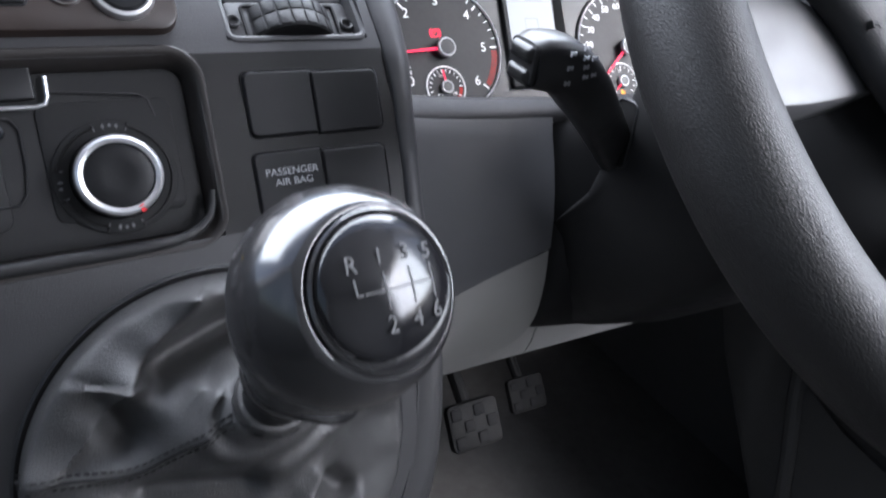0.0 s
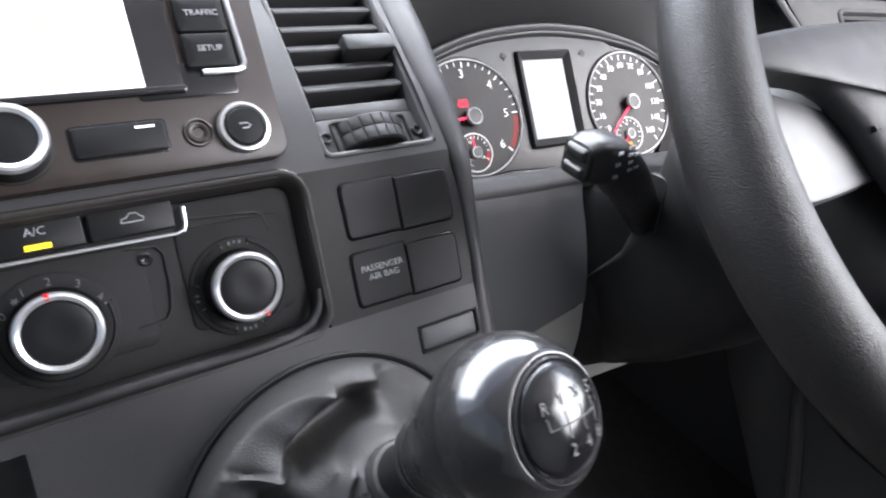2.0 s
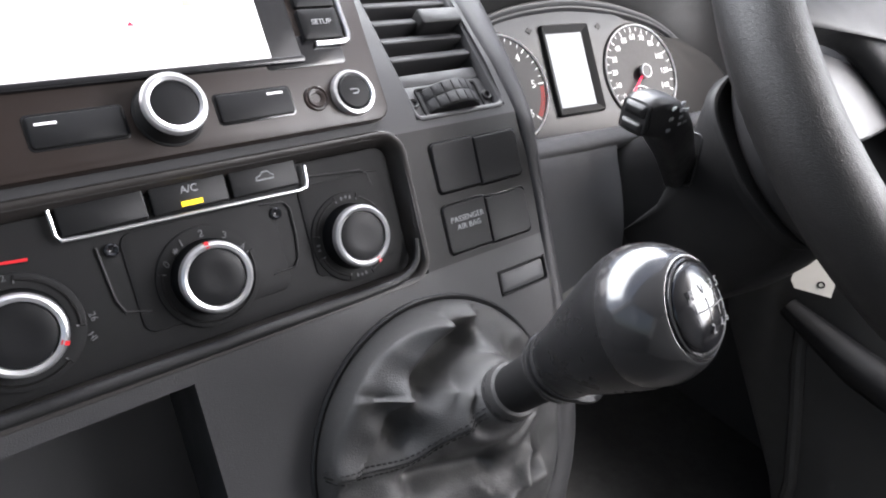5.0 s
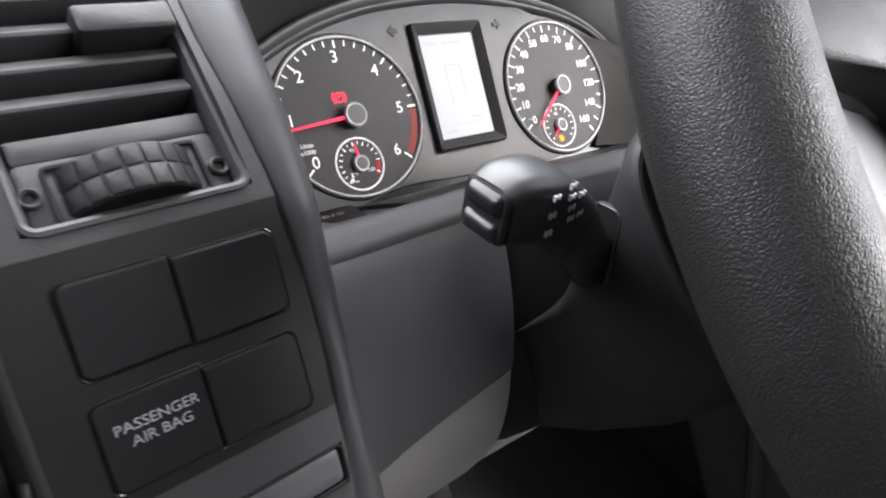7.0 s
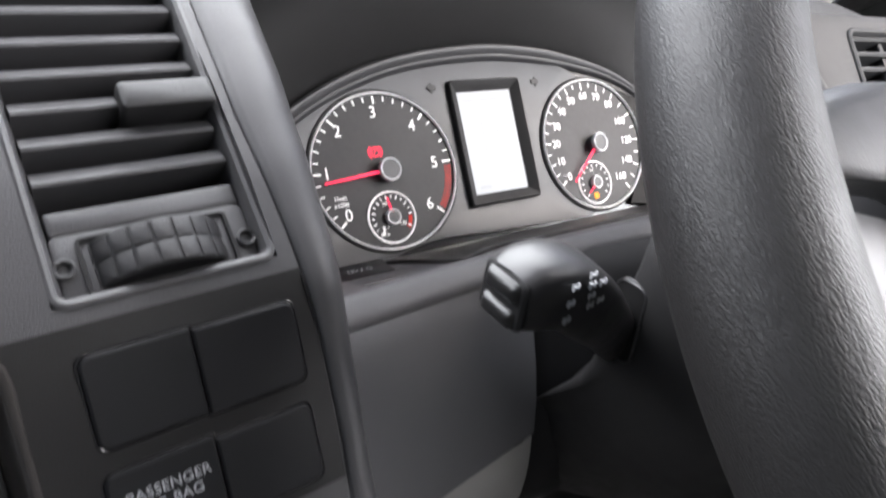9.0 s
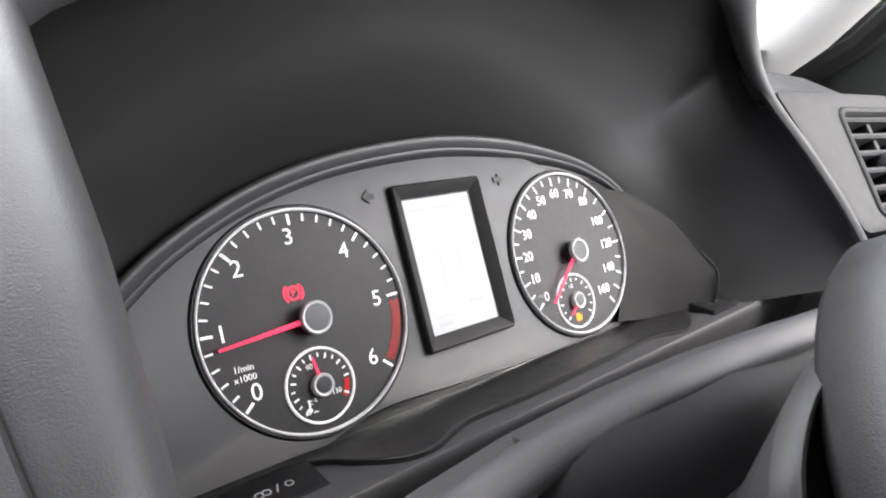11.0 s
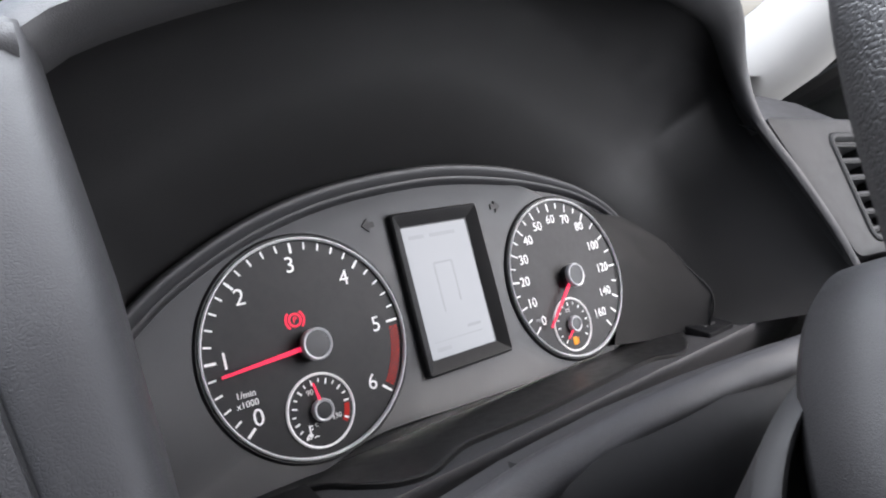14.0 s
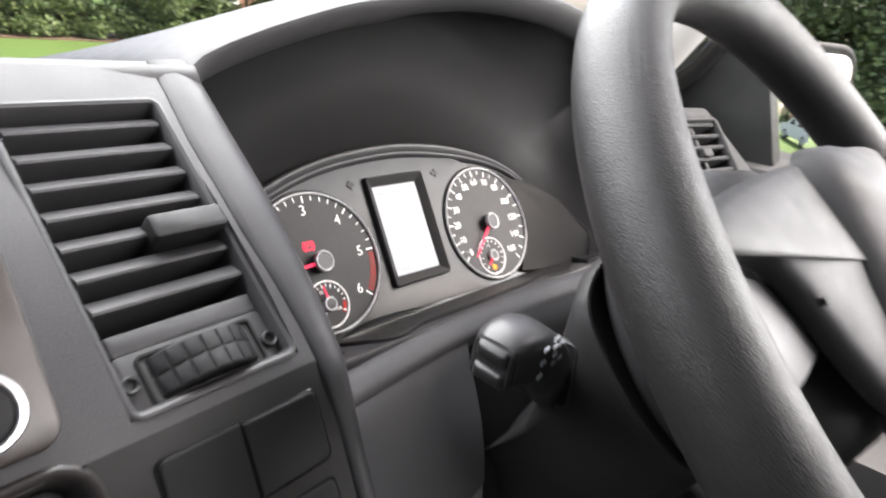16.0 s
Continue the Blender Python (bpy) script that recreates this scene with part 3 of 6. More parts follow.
part("lower_knee_panel", low_panel(), LOWKNEE, dash, "lighter grey lower panel")
for x0, x1 in ((0.14, 0.2995), (0.3005, 0.50)):
    part("bottom_strip", strip(x0, x1, [(0.450, 1.1180), (0.4400, 1.1120), (0.4385, 1.1030), (0.4410, 1.0850), (0.4460, 1.0700), (0.4500, 1.0655), (0.4570, 1.0640), (0.52, 1.0630)]), LOWKNEE, dash, "light grey bottom edge of the dashboard")


def column_panel():
    """The black panel round the steering column, butted against the knee panel."""
    loops = []
    for i in range(30):
        f = i / 29
        row = []
        for z, y in ((1.262, 0.455), (1.2590, 0.4475), (1.252, 0.4415), (1.240, 0.4365), (1.215, 0.4270), (1.19, 0.4185), (1.16, 0.4145), (1.135, 0.4165), (1.118, 0.4220), (1.111, 0.4290), (1.109, 0.4480)):
            x0 = interp(KNEE_EDGE, max(z, 1.13)) + 0.0022
            turn = max(0.0, 1 - f / 0.06)
            corner = 0.010 * max(0.0, (z - 1.246) / 0.016) ** 2
            x = x0 + corner + (0.62 - x0) * f ** 1.3
            bulge = 0.016 * math.sin(min(1.0, f * 2.2) * math.pi / 2) * min(1.0, max(0.0, (z - 1.109) / 0.05))
            sag = 0.018 * min(1.0, max(0.0, (x - 0.280) / 0.10)) * min(1.0, max(0.0, (1.16 - z) / 0.05))
            row.append((x, y - bulge + 0.008 * turn ** 2, z - sag))
        loops.append(row)
    return rings(loops, closed=False)


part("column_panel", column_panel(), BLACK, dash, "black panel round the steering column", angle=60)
part("top_pad", rings([[(x, y, z) for y, z in ((0.517, 1.386), (0.5165, 1.3920), (0.521, 1.3965), (0.545, 1.3950), (0.70, 1.378), (0.90, 1.350), (1.02, 1.325))] for x in (-0.75, -0.3, -0.1, 0.0, 0.08, 0.13, 0.166)], closed=False), TOPLIT, dash, angle=50)
part("top_pad_front", rings([[(x, y, z) for y, z in ((0.60, 1.386), (0.80, 1.363), (1.02, 1.325))] for x in (0.1655, 0.35, 0.55, 0.80)], closed=False), TOPLIT, dash)
part("left_face", rings([[(x, y, z) for y, z in ((0.4995, 1.3885), (0.44, 1.30), (0.40, 1.20), (0.42, 1.05))] for x in (-0.75, -0.5, -0.212)], closed=False), DASH, dash)

# right end of the dashboard with its sloping face and vent opening
MV = axes((0.6172, 0.4967, 1.3604), -10.3, 40.5) @ mm(38, -39)


def quad_loop(corners, r, z, k=5):
    """A four cornered loop with rounded corners in mm, the right upper one first, as rrect gives it."""
    pts = []
    c = [Vector(q) for q in corners]
    for i in range(4):
        a, p, b = c[i - 1], c[i], c[(i + 1) % 4]
        d0, d1 = (a - p).normalized() * r, (b - p).normalized() * r
        for s in range(k + 1):
            t = s / k
            q = (p + d0) * (1 - t) ** 2 + 2 * p * t * (1 - t) + (p + d1) * t * t
            pts.append((q.x * MM, q.y * MM, z * MM))
    return pts


FACE = [(36, 50), (-100, 51), (-64, -46), (78, -44)]
INNER = [(33, 47), (-95, 48), (-62, -43), (75, -41.5)]
right_face = rings([quad_loop(FACE, 7, -60), quad_loop(FACE, 7, -3), quad_loop(FACE, 7, -1), quad_loop(INNER, 7, 0.5), rrect(0, 0, 87, 79, 10, 0.5), rrect(0, 0, 85, 77, 9, -1.5), rrect(0, 0, 84, 76, 9, -34)])
part("right_face", right_face, TRIM, dash, "light grey face round the side vent", m=MV, angle=40)
low = [MV @ Vector((x * MM, y * MM, -4 * MM)) for x, y in ((-64, -50), (6, -48), (80, -45))]
part("right_lower_face", rings([low, [p + Vector((0, -0.012, -0.02)) for p in low], [p + Vector((0, -0.01, -0.10)) for p in low], [p + Vector((0, 0.03, -0.22)) for p in low]], closed=False), DARK, dash)
top = [MV @ Vector((x * MM, y * MM, -8 * MM)) for x, y in ((-104, 44), (-30, 44), (34, 43), (74, -40))]
part("right_top", rings([top, [p + Vector((0.01, 0.06, 0.012)) for p in top], [Vector((p.x + 0.06, 0.75, 1.372)) for p in top], [Vector((p.x + 0.06, 1.02, 1.325)) for p in top]], closed=False), DASH, dash)

# ---- radio ----
radio = thing("radio", "black double height radio with a bright white screen", "radio", MS @ mm(0, 17, 0.5) @ Matrix.Rotation(radians(-9), 4, "X") @ mm(0, -17, 0))
part("bezel", plate(-146.5, 71, 197, 108, 7, -30, 2.2, 1.2), RADIO, radio)
part("screen_surround", plate(-146.8, 82.5, 126, 70, 2, 0, 2.8, 0.3), GLOSS, radio, "gloss black screen surround")
part("screen_lip", plate(-144, 48.6, 122, 3.2, 1.5, 0, 4.4, 0.9), GLOSS, radio)
notch = plate(-82, 52, 38, 14, 2, 0, 2.7, 0.3)
part("gloss_notch", notch, GLOSS, radio)
part("screen", plate(-146.9, 81.2, 98, 61.5, 0.6, 1, 3.1, 0.15), SCREEN, radio, "lit white map screen")
mk = ring_turned([(8.5, 3.05), (7.2, 3.05), (7.2, 3.25), (8.5, 3.25)], 40, cx=-149, cy=68)
for v in mk.verts:
    v.co.y = 68 * MM + (v.co.y - 68 * MM) * 0.45
part("map_ring", mk, MAPMARK, radio)
mk = rings([[(-150.4 * MM, 67.6 * MM, 3.2 * MM), (-147.6 * MM, 67.6 * MM, 3.2 * MM), (-149 * MM, 69.6 * MM, 3.2 * MM)], [(-150.4 * MM, 67.6 * MM, 3.3 * MM), (-147.6 * MM, 67.6 * MM, 3.3 * MM), (-149 * MM, 69.6 * MM, 3.3 * MM)]], cap0=True, cap1=True)
part("map_arrow", mk, REDLAMP, radio)
part("map_label", plate(-123.9, 76.3, 7.6, 4.1, 0.5, 2.9, 3.3, 0.1), MAPLABEL, radio, "small yellow map label")
for k, word in enumerate(("SETUP", "TRAFFIC", "", "")):
    y = 63 + 14.6 * k
    key = part("key", plate(-71.2, y, 19.4, 13.8, 1.2, 0, 5.2, 0.8, dome=0.3), BUTTON, radio)
    if word:
        lettering(word, 3.4, -70.8, y + 0.4, 5.6, GREYPRINT, key, sx=1.05)
side = tube([(x * MM, y * MM, 3.6 * MM) for x, y in ((-75.5, 54.6), (-69.5, 54.4), (-61.2, 54.6), (-59.0, 55.6), (-58.2, 58), (-59.4, 90), (-60.3, 122))], 1.25 * MM, 8)
part("key_trim", side, SILVER, radio, "satin chrome trim")
for cx, w0, mark in ((-177, 31, -186.5), (-111, 32, -102)):
    part("rocker_gap", plate(cx, 32.6 if cx < -150 else 31.6, w0 + 1.8, 13.2, 2.0, 0, 2.35, 0.1), GLOSS, radio, "dark gap round the rocker")
    slot = part("rocker", plate(cx, 32.6 if cx < -150 else 31.6, w0, 11.6, 1.4, 0, 3.6, 0.9), BUTTON, radio)
    mk = bmesh.new()
    bar(mk, mark - 3.5, 35.2, mark + 3.5, 35.2, 0.9, 3.5, 3.75)
    part("mark", mk, PRINT, slot)

def radio_knob(cx, cy, r, height):
    k = part("volume_knob", turned([(r + 1.4, 1.5), (r + 1.2, 3), (r + 0.4, 3.4), (r, height - 3.5), (r - 0.4, height - 2.6)], 64, cx, cy), BLACK, radio)
    part("rim", ring_turned([(r - 0.2, height - 3.2), (r, height - 1.6), (r - 0.7, height - 0.3), (r - 2.0, height), (r - 3.2, height - 0.7), (r - 3.4, height - 1.8)], 64, cx, cy), SILVER, k, "satin chrome rim")
    part("cap", turned([(r - 3.1, height - 3), (r - 3.3, height - 1.3), (r - 5, height - 1.0), (1, height - 0.8)], 48, cx, cy), BUTTON, k)
    return k


radio_knob(-145.4, 33.2, 11.9, 15)
jack = part("socket", ring_turned([(5.8, 2), (5.8, 2.6), (5.2, 3.0), (4.4, 2.5), (3.6, 3.0), (2.4, 2.7), (1.7, 1.5), (1.6, -3), (5.8, -3)], 32, -83.2, 30.8), RADIO, radio)
part("socket_hole", turned([(1.65, -4), (1.65, 0.6), (0.5, 0.7)], 20, -83.2, 30.8), GLOSS, jack)
back = part("back_key", turned([(8.2, 1), (8.1, 4.8), (7.2, 5.6), (2, 5.9)], 40, -65.2, 30.6), BUTTON, radio)
part("rim", ring_turned([(10.6, 1.6), (10.6, 4.2), (10.0, 5.4), (8.9, 5.6), (8.2, 4.8), (8.2, 2)], 48, -65.2, 30.6), SILVER, back, "satin chrome rim")
mk = tube([(x * MM, y * MM, 5.95 * MM) for x, y in ((-67.5, 31.6), (-64.2, 31.6), (-63.2, 30.6), (-64.2, 29.6), (-66.6, 29.6))], 0.3 * MM, 6)
part("mark", mk, GREYPRINT, back)

# ---- climate controls ----
climate = thing("climate_panel", "black heater control panel with three chrome ringed knobs", "control panel", MS)
part("surround", frame_ring(-140.5, -25.5, 190, 70, 10, [(-3.0, -0.5), (-2.4, 0.25), (-1.4, 0.3), (-0.2, -0.4), (1.0, -2.0), (2.4, -5), (3.8, -8.5), (4.6, -12), (-3.0, -12)]), SURROUND, climate, "curved dark surround")
part("lower_bead", tube(curve_points([(x * MM, y * MM, z * MM) for x, y, z in ((-244, -58.6, -1.2), (-200, -58.8, -0.4), (-150, -59.0, 0), (-100, -59.2, 0), (-72, -59.2, 0), (-58, -57.6, -0.4), (-49.5, -51.5, -1.0), (-47, -42, -2.2))], 40), [(2.6 if k < 30 else 2.6 - 0.14 * (k - 30)) * MM for k in range(40)], 12), DARK, climate, "rounded bead below the knobs")
part("face", plate(-140.5, -25.5, 182, 62, 7, -13, -8, 0.8), BLACK, climate)
part("inner_plate", plate(-77.5, -26, 44, 42, 4, -9, -7.2, 0.6), BLACK, climate)
arch = plate(-143, -27, 62, 40, 5, -9, -7.3, 0.5)
part("middle_plate", arch, BLACK, climate)


def heater_knob(cx, cy, pointer, windows):
    """A dial with a chrome ringed knob; each window in its raised edge is (angle, half width, symbol bars)."""
    base = part("dial_base", ring_turned([(21, -8.2), (20.8, -6.6), (20, -6.2), (15.5, -6.6), (15, -8.2)], 64, cx, cy), BLACK, climate)

    def at(r, a):
        return cx + r * math.cos(radians(a)), cy + r * math.sin(radians(a))

    for k, (a, half, bars) in enumerate(windows):
        following = windows[(k + 1) % len(windows)]
        lo, hi = a + half, following[0] - following[1] + (360 if k == len(windows) - 1 else 0)
        line = [Vector((*at(18.6, lo + (hi - lo) * i / 24), -6.1)) * MM for i in range(25)]
        part("raised_edge", tube([Vector((*at(20.2, lo), -6.2)) * MM] + line + [Vector((*at(20.2, hi), -6.2)) * MM], 0.45 * MM, 6), FASCIA, base, "thin raised edge between the symbols")
        for e in (-half, half):
            mk = bmesh.new()
            bar(mk, *at(17.2, a + e), *at(20.0, a + e), 0.45, -6.5, -5.9)
            part("mark", mk, FAINT, base)
        for i in range(bars):
            mk = bmesh.new()
            e = (i - (bars - 1) / 2) * 7
            bar(mk, *at(17.4 + 0.5 * (i % 2), a + e), *at(19.2, a + e), 0.6, -6.5, -5.9)
            bar(mk, *at(18.4, a + e - 2), *at(18.4, a + e + 2), 0.4, -6.5, -5.9)
            part("symbol", mk, FAINT, base)
    k = part("knob", turned([(15.6, -8), (15.0, -6), (14.2, -2), (13.9, 1.5), (13.3, 2.4)], 64, cx, cy), BUTTON, climate)
    part("rim", ring_turned([(14.3, 0.6), (14.5, 2.4), (13.9, 3.9), (12.9, 4.5), (11.6, 3.9), (11.2, 2.2)], 72, cx, cy), SILVER, k, "satin chrome ring")
    part("cap", turned([(11.3, 1.5), (11.2, 2.9), (10.4, 3.3), (5, 3.0), (0.6, 2.8)], 48, cx, cy), BUTTON, k)
    ca, sa = math.cos(radians(pointer)), math.sin(radians(pointer))
    mk = bmesh.new()
    bar(mk, cx + 12.0 * ca, cy + 12.0 * sa, cx + 14.6 * ca, cy + 14.6 * sa, 1.6, 2.2, 4.35)
    part("pointer", mk, REDMARK, k, "red pointer")
    return base


heater_knob(-212.4, -32, -30, ((90, 10, 0), (329, 20, 0)))
fan = heater_knob(-145.2, -31.8, 95, ((90, 72, 0),))
heater_knob(-78, -32.6, -68, ((88, 17, 3), (183, 16, 2), (269, 18, 3)))
for a, d in ((149, "0"), (116, "1"), (88, "2"), (57, "3"), (28, "4")):
    lettering(d, 4.2, -145.2 + 17.6 * math.cos(radians(a)), -31.8 + 17.6 * math.sin(radians(a)), -6.0, FAINT, fan, turn=(a - 90) * 0.4)
mk = bmesh.new()
for a in (0, 60, 120):
    dx, dy = 1.3 * math.cos(radians(a)), 1.3 * math.sin(radians(a))
    bar(mk, -155.6 - dx, -18.6 - dy, -155.6 + dx, -18.6 + dy, 0.45, -6.4, -5.95)
part("fan_symbol", mk, FAINT, fan)
lettering("22", 3.2, -212.8, -12.6, -6.0, FAINT, climate)
mk = bmesh.new()
bar(mk, -213, -7.4, -203.2, -8.2, 1.1, -7.4, -6.9)
part("red_mark", mk, REDMARK, climate)
for cx, word in ((-176.5, ""), (-144.6, "A/C"), (-113, "")):
    key = part("key", plate(cx, 2.2, 30, 11.5, 1.0, -9, -5.2, 0.7), BUTTON, climate)
    if word:
        lettering(word, 4.2, cx, 4.2, -5.1, GREYPRINT, key)
        lamp = bmesh.new()
        bar(lamp, cx - 4.2, -1.2, cx + 4.2, -1.2, 2.0, -5.4, -4.9)
        part("lamp", lamp, YELLOW, key, "lit yellow lamp")
    elif cx > -120:
        car = tube([(cx * MM + x * MM, 1.6 * MM + y * MM, -5.1 * MM) for x, y in ((-4, 0), (-3.6, 1.4), (-2, 1.8), (-0.8, 3.2), (1.8, 3.2), (3, 1.8), (4, 1.3), (4, 0), (-4, 0))], 0.28 * MM, 6)
        part("symbol", car, GREYPRINT, key)
part("key_trim", tube([(x * MM, y * MM, -5.4 * MM) for x, y in ((-193.4, 7), (-193.2, -2.5), (-191.8, -4.6), (-182, -5), (-143, -5.4), (-98.5, -6.2), (-95.4, -5.4), (-94.4, -3), (-94, 4))], 0.72 * MM, 8), SILVER, climate, "thin satin chrome trim")
for cx, cy in ((-111.6, -13.6), (-177.2, -12.1)):
    part("button_dot", turned([(2.6, -8), (2.6, -6.6), (2, -6.2), (1, -7.0), (0.4, -7.2)], 24, cx, cy), GLOSS, climate)
for pts in (((-118, -8.5), (-107, -9.5), (-104.6, -13), (-104.9, -26), (-106.5, -35), (-109, -38.4), (-119, -38.9)), ((-182, -10), (-181.4, -20), (-180.6, -31), (-178.5, -36), (-169.7, -38.4)), ((-92.9, -1.3), (-66, -3.6), (-63, -5.4), (-61.4, -12))):
    part("groove", tube([(x * MM, y * MM, -7.3 * MM) for x, y in pts], 0.45 * MM, 6), DARK, climate)
lettering("HI", 3.4, -191.5, -41, -7.2, FAINT, climate, turn=-70)
lettering("26", 3.4, -189.5, -34, -7.2, FAINT, climate, turn=-80)

# ---- blank switches ----
def cover_loop(x0, x1, y0, y1, radii, z, off):
    """A rectangle in mm with a radius for each corner, the right upper one first."""
    pts = []
    for (cx, cy), r, a0 in zip(((x1, y1), (x0, y1), (x0, y0), (x1, y0)), radii, (0, 90, 180, 270)):
        sx, sy = (1 if cx == x1 else -1), (1 if cy == y1 else -1)
        r = max(r, off + 0.15)
        for k in range(5):
            a = radians(a0 + 22.5 * k)
            pts.append(((cx - sx * r + (r - off) * math.cos(a)) * MM, (cy - sy * r + (r - off) * math.sin(a)) * MM, z * MM))
    return pts


SWITCHES = [(-29.0, -1.3, -24.3, 1.0, (0.5, 3.2, 3.2, 0.5)), (-0.8, 29.0, -25.0, 0.2, (3.2, 0.5, 0.5, 3.2)), (-30.2, -1.7, -55.6, -30.6, (0.5, 3.2, 3.2, 0.5)), (-1.2, 27.8, -56.4, -32.0, (3.2, 0.5, 0.5, 3.2))]
for x0, x1, y0, y1, radii in SWITCHES:
    cx, cy = (x0 + x1) / 2, (y0 + y1) / 2
    sw = thing("blank_switch", "plain black blank switch cover in the dashboard", "switch", MS @ mm(cx, cy, 0), "blank switches")
    dims = (x0 - cx, x1 - cx, y0 - cy, y1 - cy)
    part("cover", rings([cover_loop(*dims, radii, z, o) for o, z in ((0, -2), (0, 0.5), (0.25, 0.95), (0.8, 1.25))], cap0=True, cap1=True), BUTTON, sw, angle=15)
    part("rim", rings([cover_loop(dims[0] - 0.7, dims[1] + 0.7, dims[2] - 0.7, dims[3] + 0.7, radii, z, o) for o, z in ((0, -1), (0, 0.10), (0.35, 0.22), (0.6, 0.05))], cap0=True, cap1=True), GLOSS, sw)
    if cx < 0 and cy < -30:
        tagged(sw, "black cover lettered passenger air bag in the dashboard")
        lettering("PASSENGER", 4.1, 0.6, 4.4, 1.3, GREYPRINT, sw, sx=1.04)
        lettering("AIR BAG", 4.1, 0.9, 0.2, 1.3, GREYPRINT, sw, sx=1.04)
coin = thing("slot_cover", "small grey rectangular cover set in the dashboard", "cover", MS @ mm(15.4, -79.7, 0))
part("cover", plate(0, 0, 32.6, 11.4, 2.0, -5, -0.2, 0.8, dome=0.3), KNEE, coin)
part("rim", frame_ring(0, 0, 36.4, 14.6, 2.8, [(0, -1), (0.2, 0.4), (0.8, 0.6), (1.3, 0.1), (1.6, -4), (0, -4)]), BLACK, coin)

# ---- air vent beside the radio ----
def air_vent(m, w, h, slats, label, wheel=True, tab=True):
    v = thing("air_vent", label, "air vent", m)
    part("frame", frame_ring(0, h / 2, w, h, 4, [(-1.2, -0.5), (-0.8, 0.6), (0.4, 0.9), (1.6, 0.3), (2.6, -2), (3.4, -6), (3.6, -38), (-1.2, -38)]), DASH, v)
    part("duct", plate(0, h / 2, w - 3, h - 3, 3, -42, -36, 0.3), BLACK, v, "dark air duct")
    for k in range(slats):
        y = 34.9 + 11.3 * k
        sec = [(-0.6, -24), (2.2, -26), (6.2, -6.5), (6.0, -5.2), (5.0, -3.8), (0.8, -1.0), (-0.2, -1.2), (-0.7, -2.6)]
        lp = [[(x * MM, (y + a) * MM, b * MM) for a, b in sec] for x in (-w / 2 + 3.4, w / 2 - 3.4)]
        part("slat", rings(lp, cap0=True, cap1=True), DASH, v)
    if tab:
        t0 = part("tab", plate(15.2, 58.2, 28, 9.5, 1.8, -12, 4.0, 1.6), DARK, v, "slider tab on the slats")
    if wheel:
        part("lower_bar", plate(0, 24.4, w - 7, 7.5, 1.2, -16, -3.2, 1.4), DASH, v)
        part("wheel_plate", plate(0, 11.6, w - 6, 19, 2.5, -10, -3.6, 0.8), DASH, v)
        wh = part("thumb_wheel", rings([[(r * math.sin(a) * MM, (10.6 + yy) * MM, (-16 + r * math.cos(a)) * MM) for a in [2 * math.pi * k / 96 for k in range(96)]] for yy, r in ((-7, 20.6), (-6.4, 21.2), (6.4, 21.2), (7, 20.6))], cap0=True, cap1=True), DARK, v, "ribbed thumb wheel", angle=25)
        rib = finish(plate(0, 0, 4.9, 6.0, 0.8, -1, 0.30, 0.25), "rib", DARK)
        for k in range(-5, 6):
            for yy in (-3.3, 3.3):
                a = radians(15 * k)
                part("rib", rib, DARK, wh, m=mm(21.2 * math.sin(a), 10.6 + yy, -16 + 21.2 * math.cos(a)) @ Matrix.Rotation(a, 4, "Y"))
        part("wheel_slot", frame_ring(0, 10.6, 41, 17, 2, [(0, -4), (0, -2.6), (1, -2.6), (1.4, -4)]), BLACK, v)
        for cx, cy in ((24.3, 9), (-24.6, 11)):
            part("stud", ring_turned([(3.0, -3.8), (3.0, -2.4), (2.4, -2.0), (1.6, -2.6), (1.4, -3.8)], 24, cx, cy), DARK, v)
    return v


vent = air_vent(MS @ mm(-1, 14, -2.5) @ Matrix.Rotation(radians(-23.7), 4, "X"), 59, 114, 7, "black slatted air vent with a ribbed thumb wheel")

# ---- instrument cluster ----
cluster = thing("instrument_cluster", "grey instrument cluster with two lit dials and a display", "instrument cluster", MC)
face = curve_points([(x * MM, y * MM, 0) for x, y in [(-95, -60), (-94, -10), (-87, 14), (-73, 28), (-50, 43.8), (-14, 60.5), (27.9, 70.7), (77.6, 75.3), (115.6, 73.8), (157.9, 67.3), (204.7, 53.3), (237, 33), (251, 9), (253, -56)]], 61)
bm = bmesh.new()
vs = [bm.verts.new(p + Vector((0, 0, -0.5 * MM))) for p in face]
bm.faces.new(vs)
vb = [bm.verts.new(p + Vector((0, 0, -30 * MM))) for p in face]
for i in range(len(vs)):
    j = (i + 1) % len(vs)
    bm.faces.new((vs[i], vs[j], vb[j], vb[i]))
part("back_plate", bm, GLOSS, cluster)
# raised grey fascia between and over the dials
fas = curve_points([(x * MM, y * MM, 0) for x, y in [(-92, -52), (-91, -12), (-83, 10), (-68, 25), (-46, 39), (-12, 55.5), (30, 65.5), (78, 70), (115, 68.5), (157, 61), (176, 51), (186, 32), (188, 4), (186, -26), (178, -42), (164, -50), (134, -51), (80, -49), (23, -46.5), (-10, -53), (-40, -55), (-70, -56), (-90, -56), (-92, -52)]], 90)[:-1]
ctr = Vector((84 * MM, 5 * MM, 0))


def fascia_loop(scale, z):
    return [ctr + (p - ctr) * scale + Vector((0, 0, (min(z, 0.7) if p.x > 0.150 and p.y < 0.058 else z) * MM)) for p in fas]


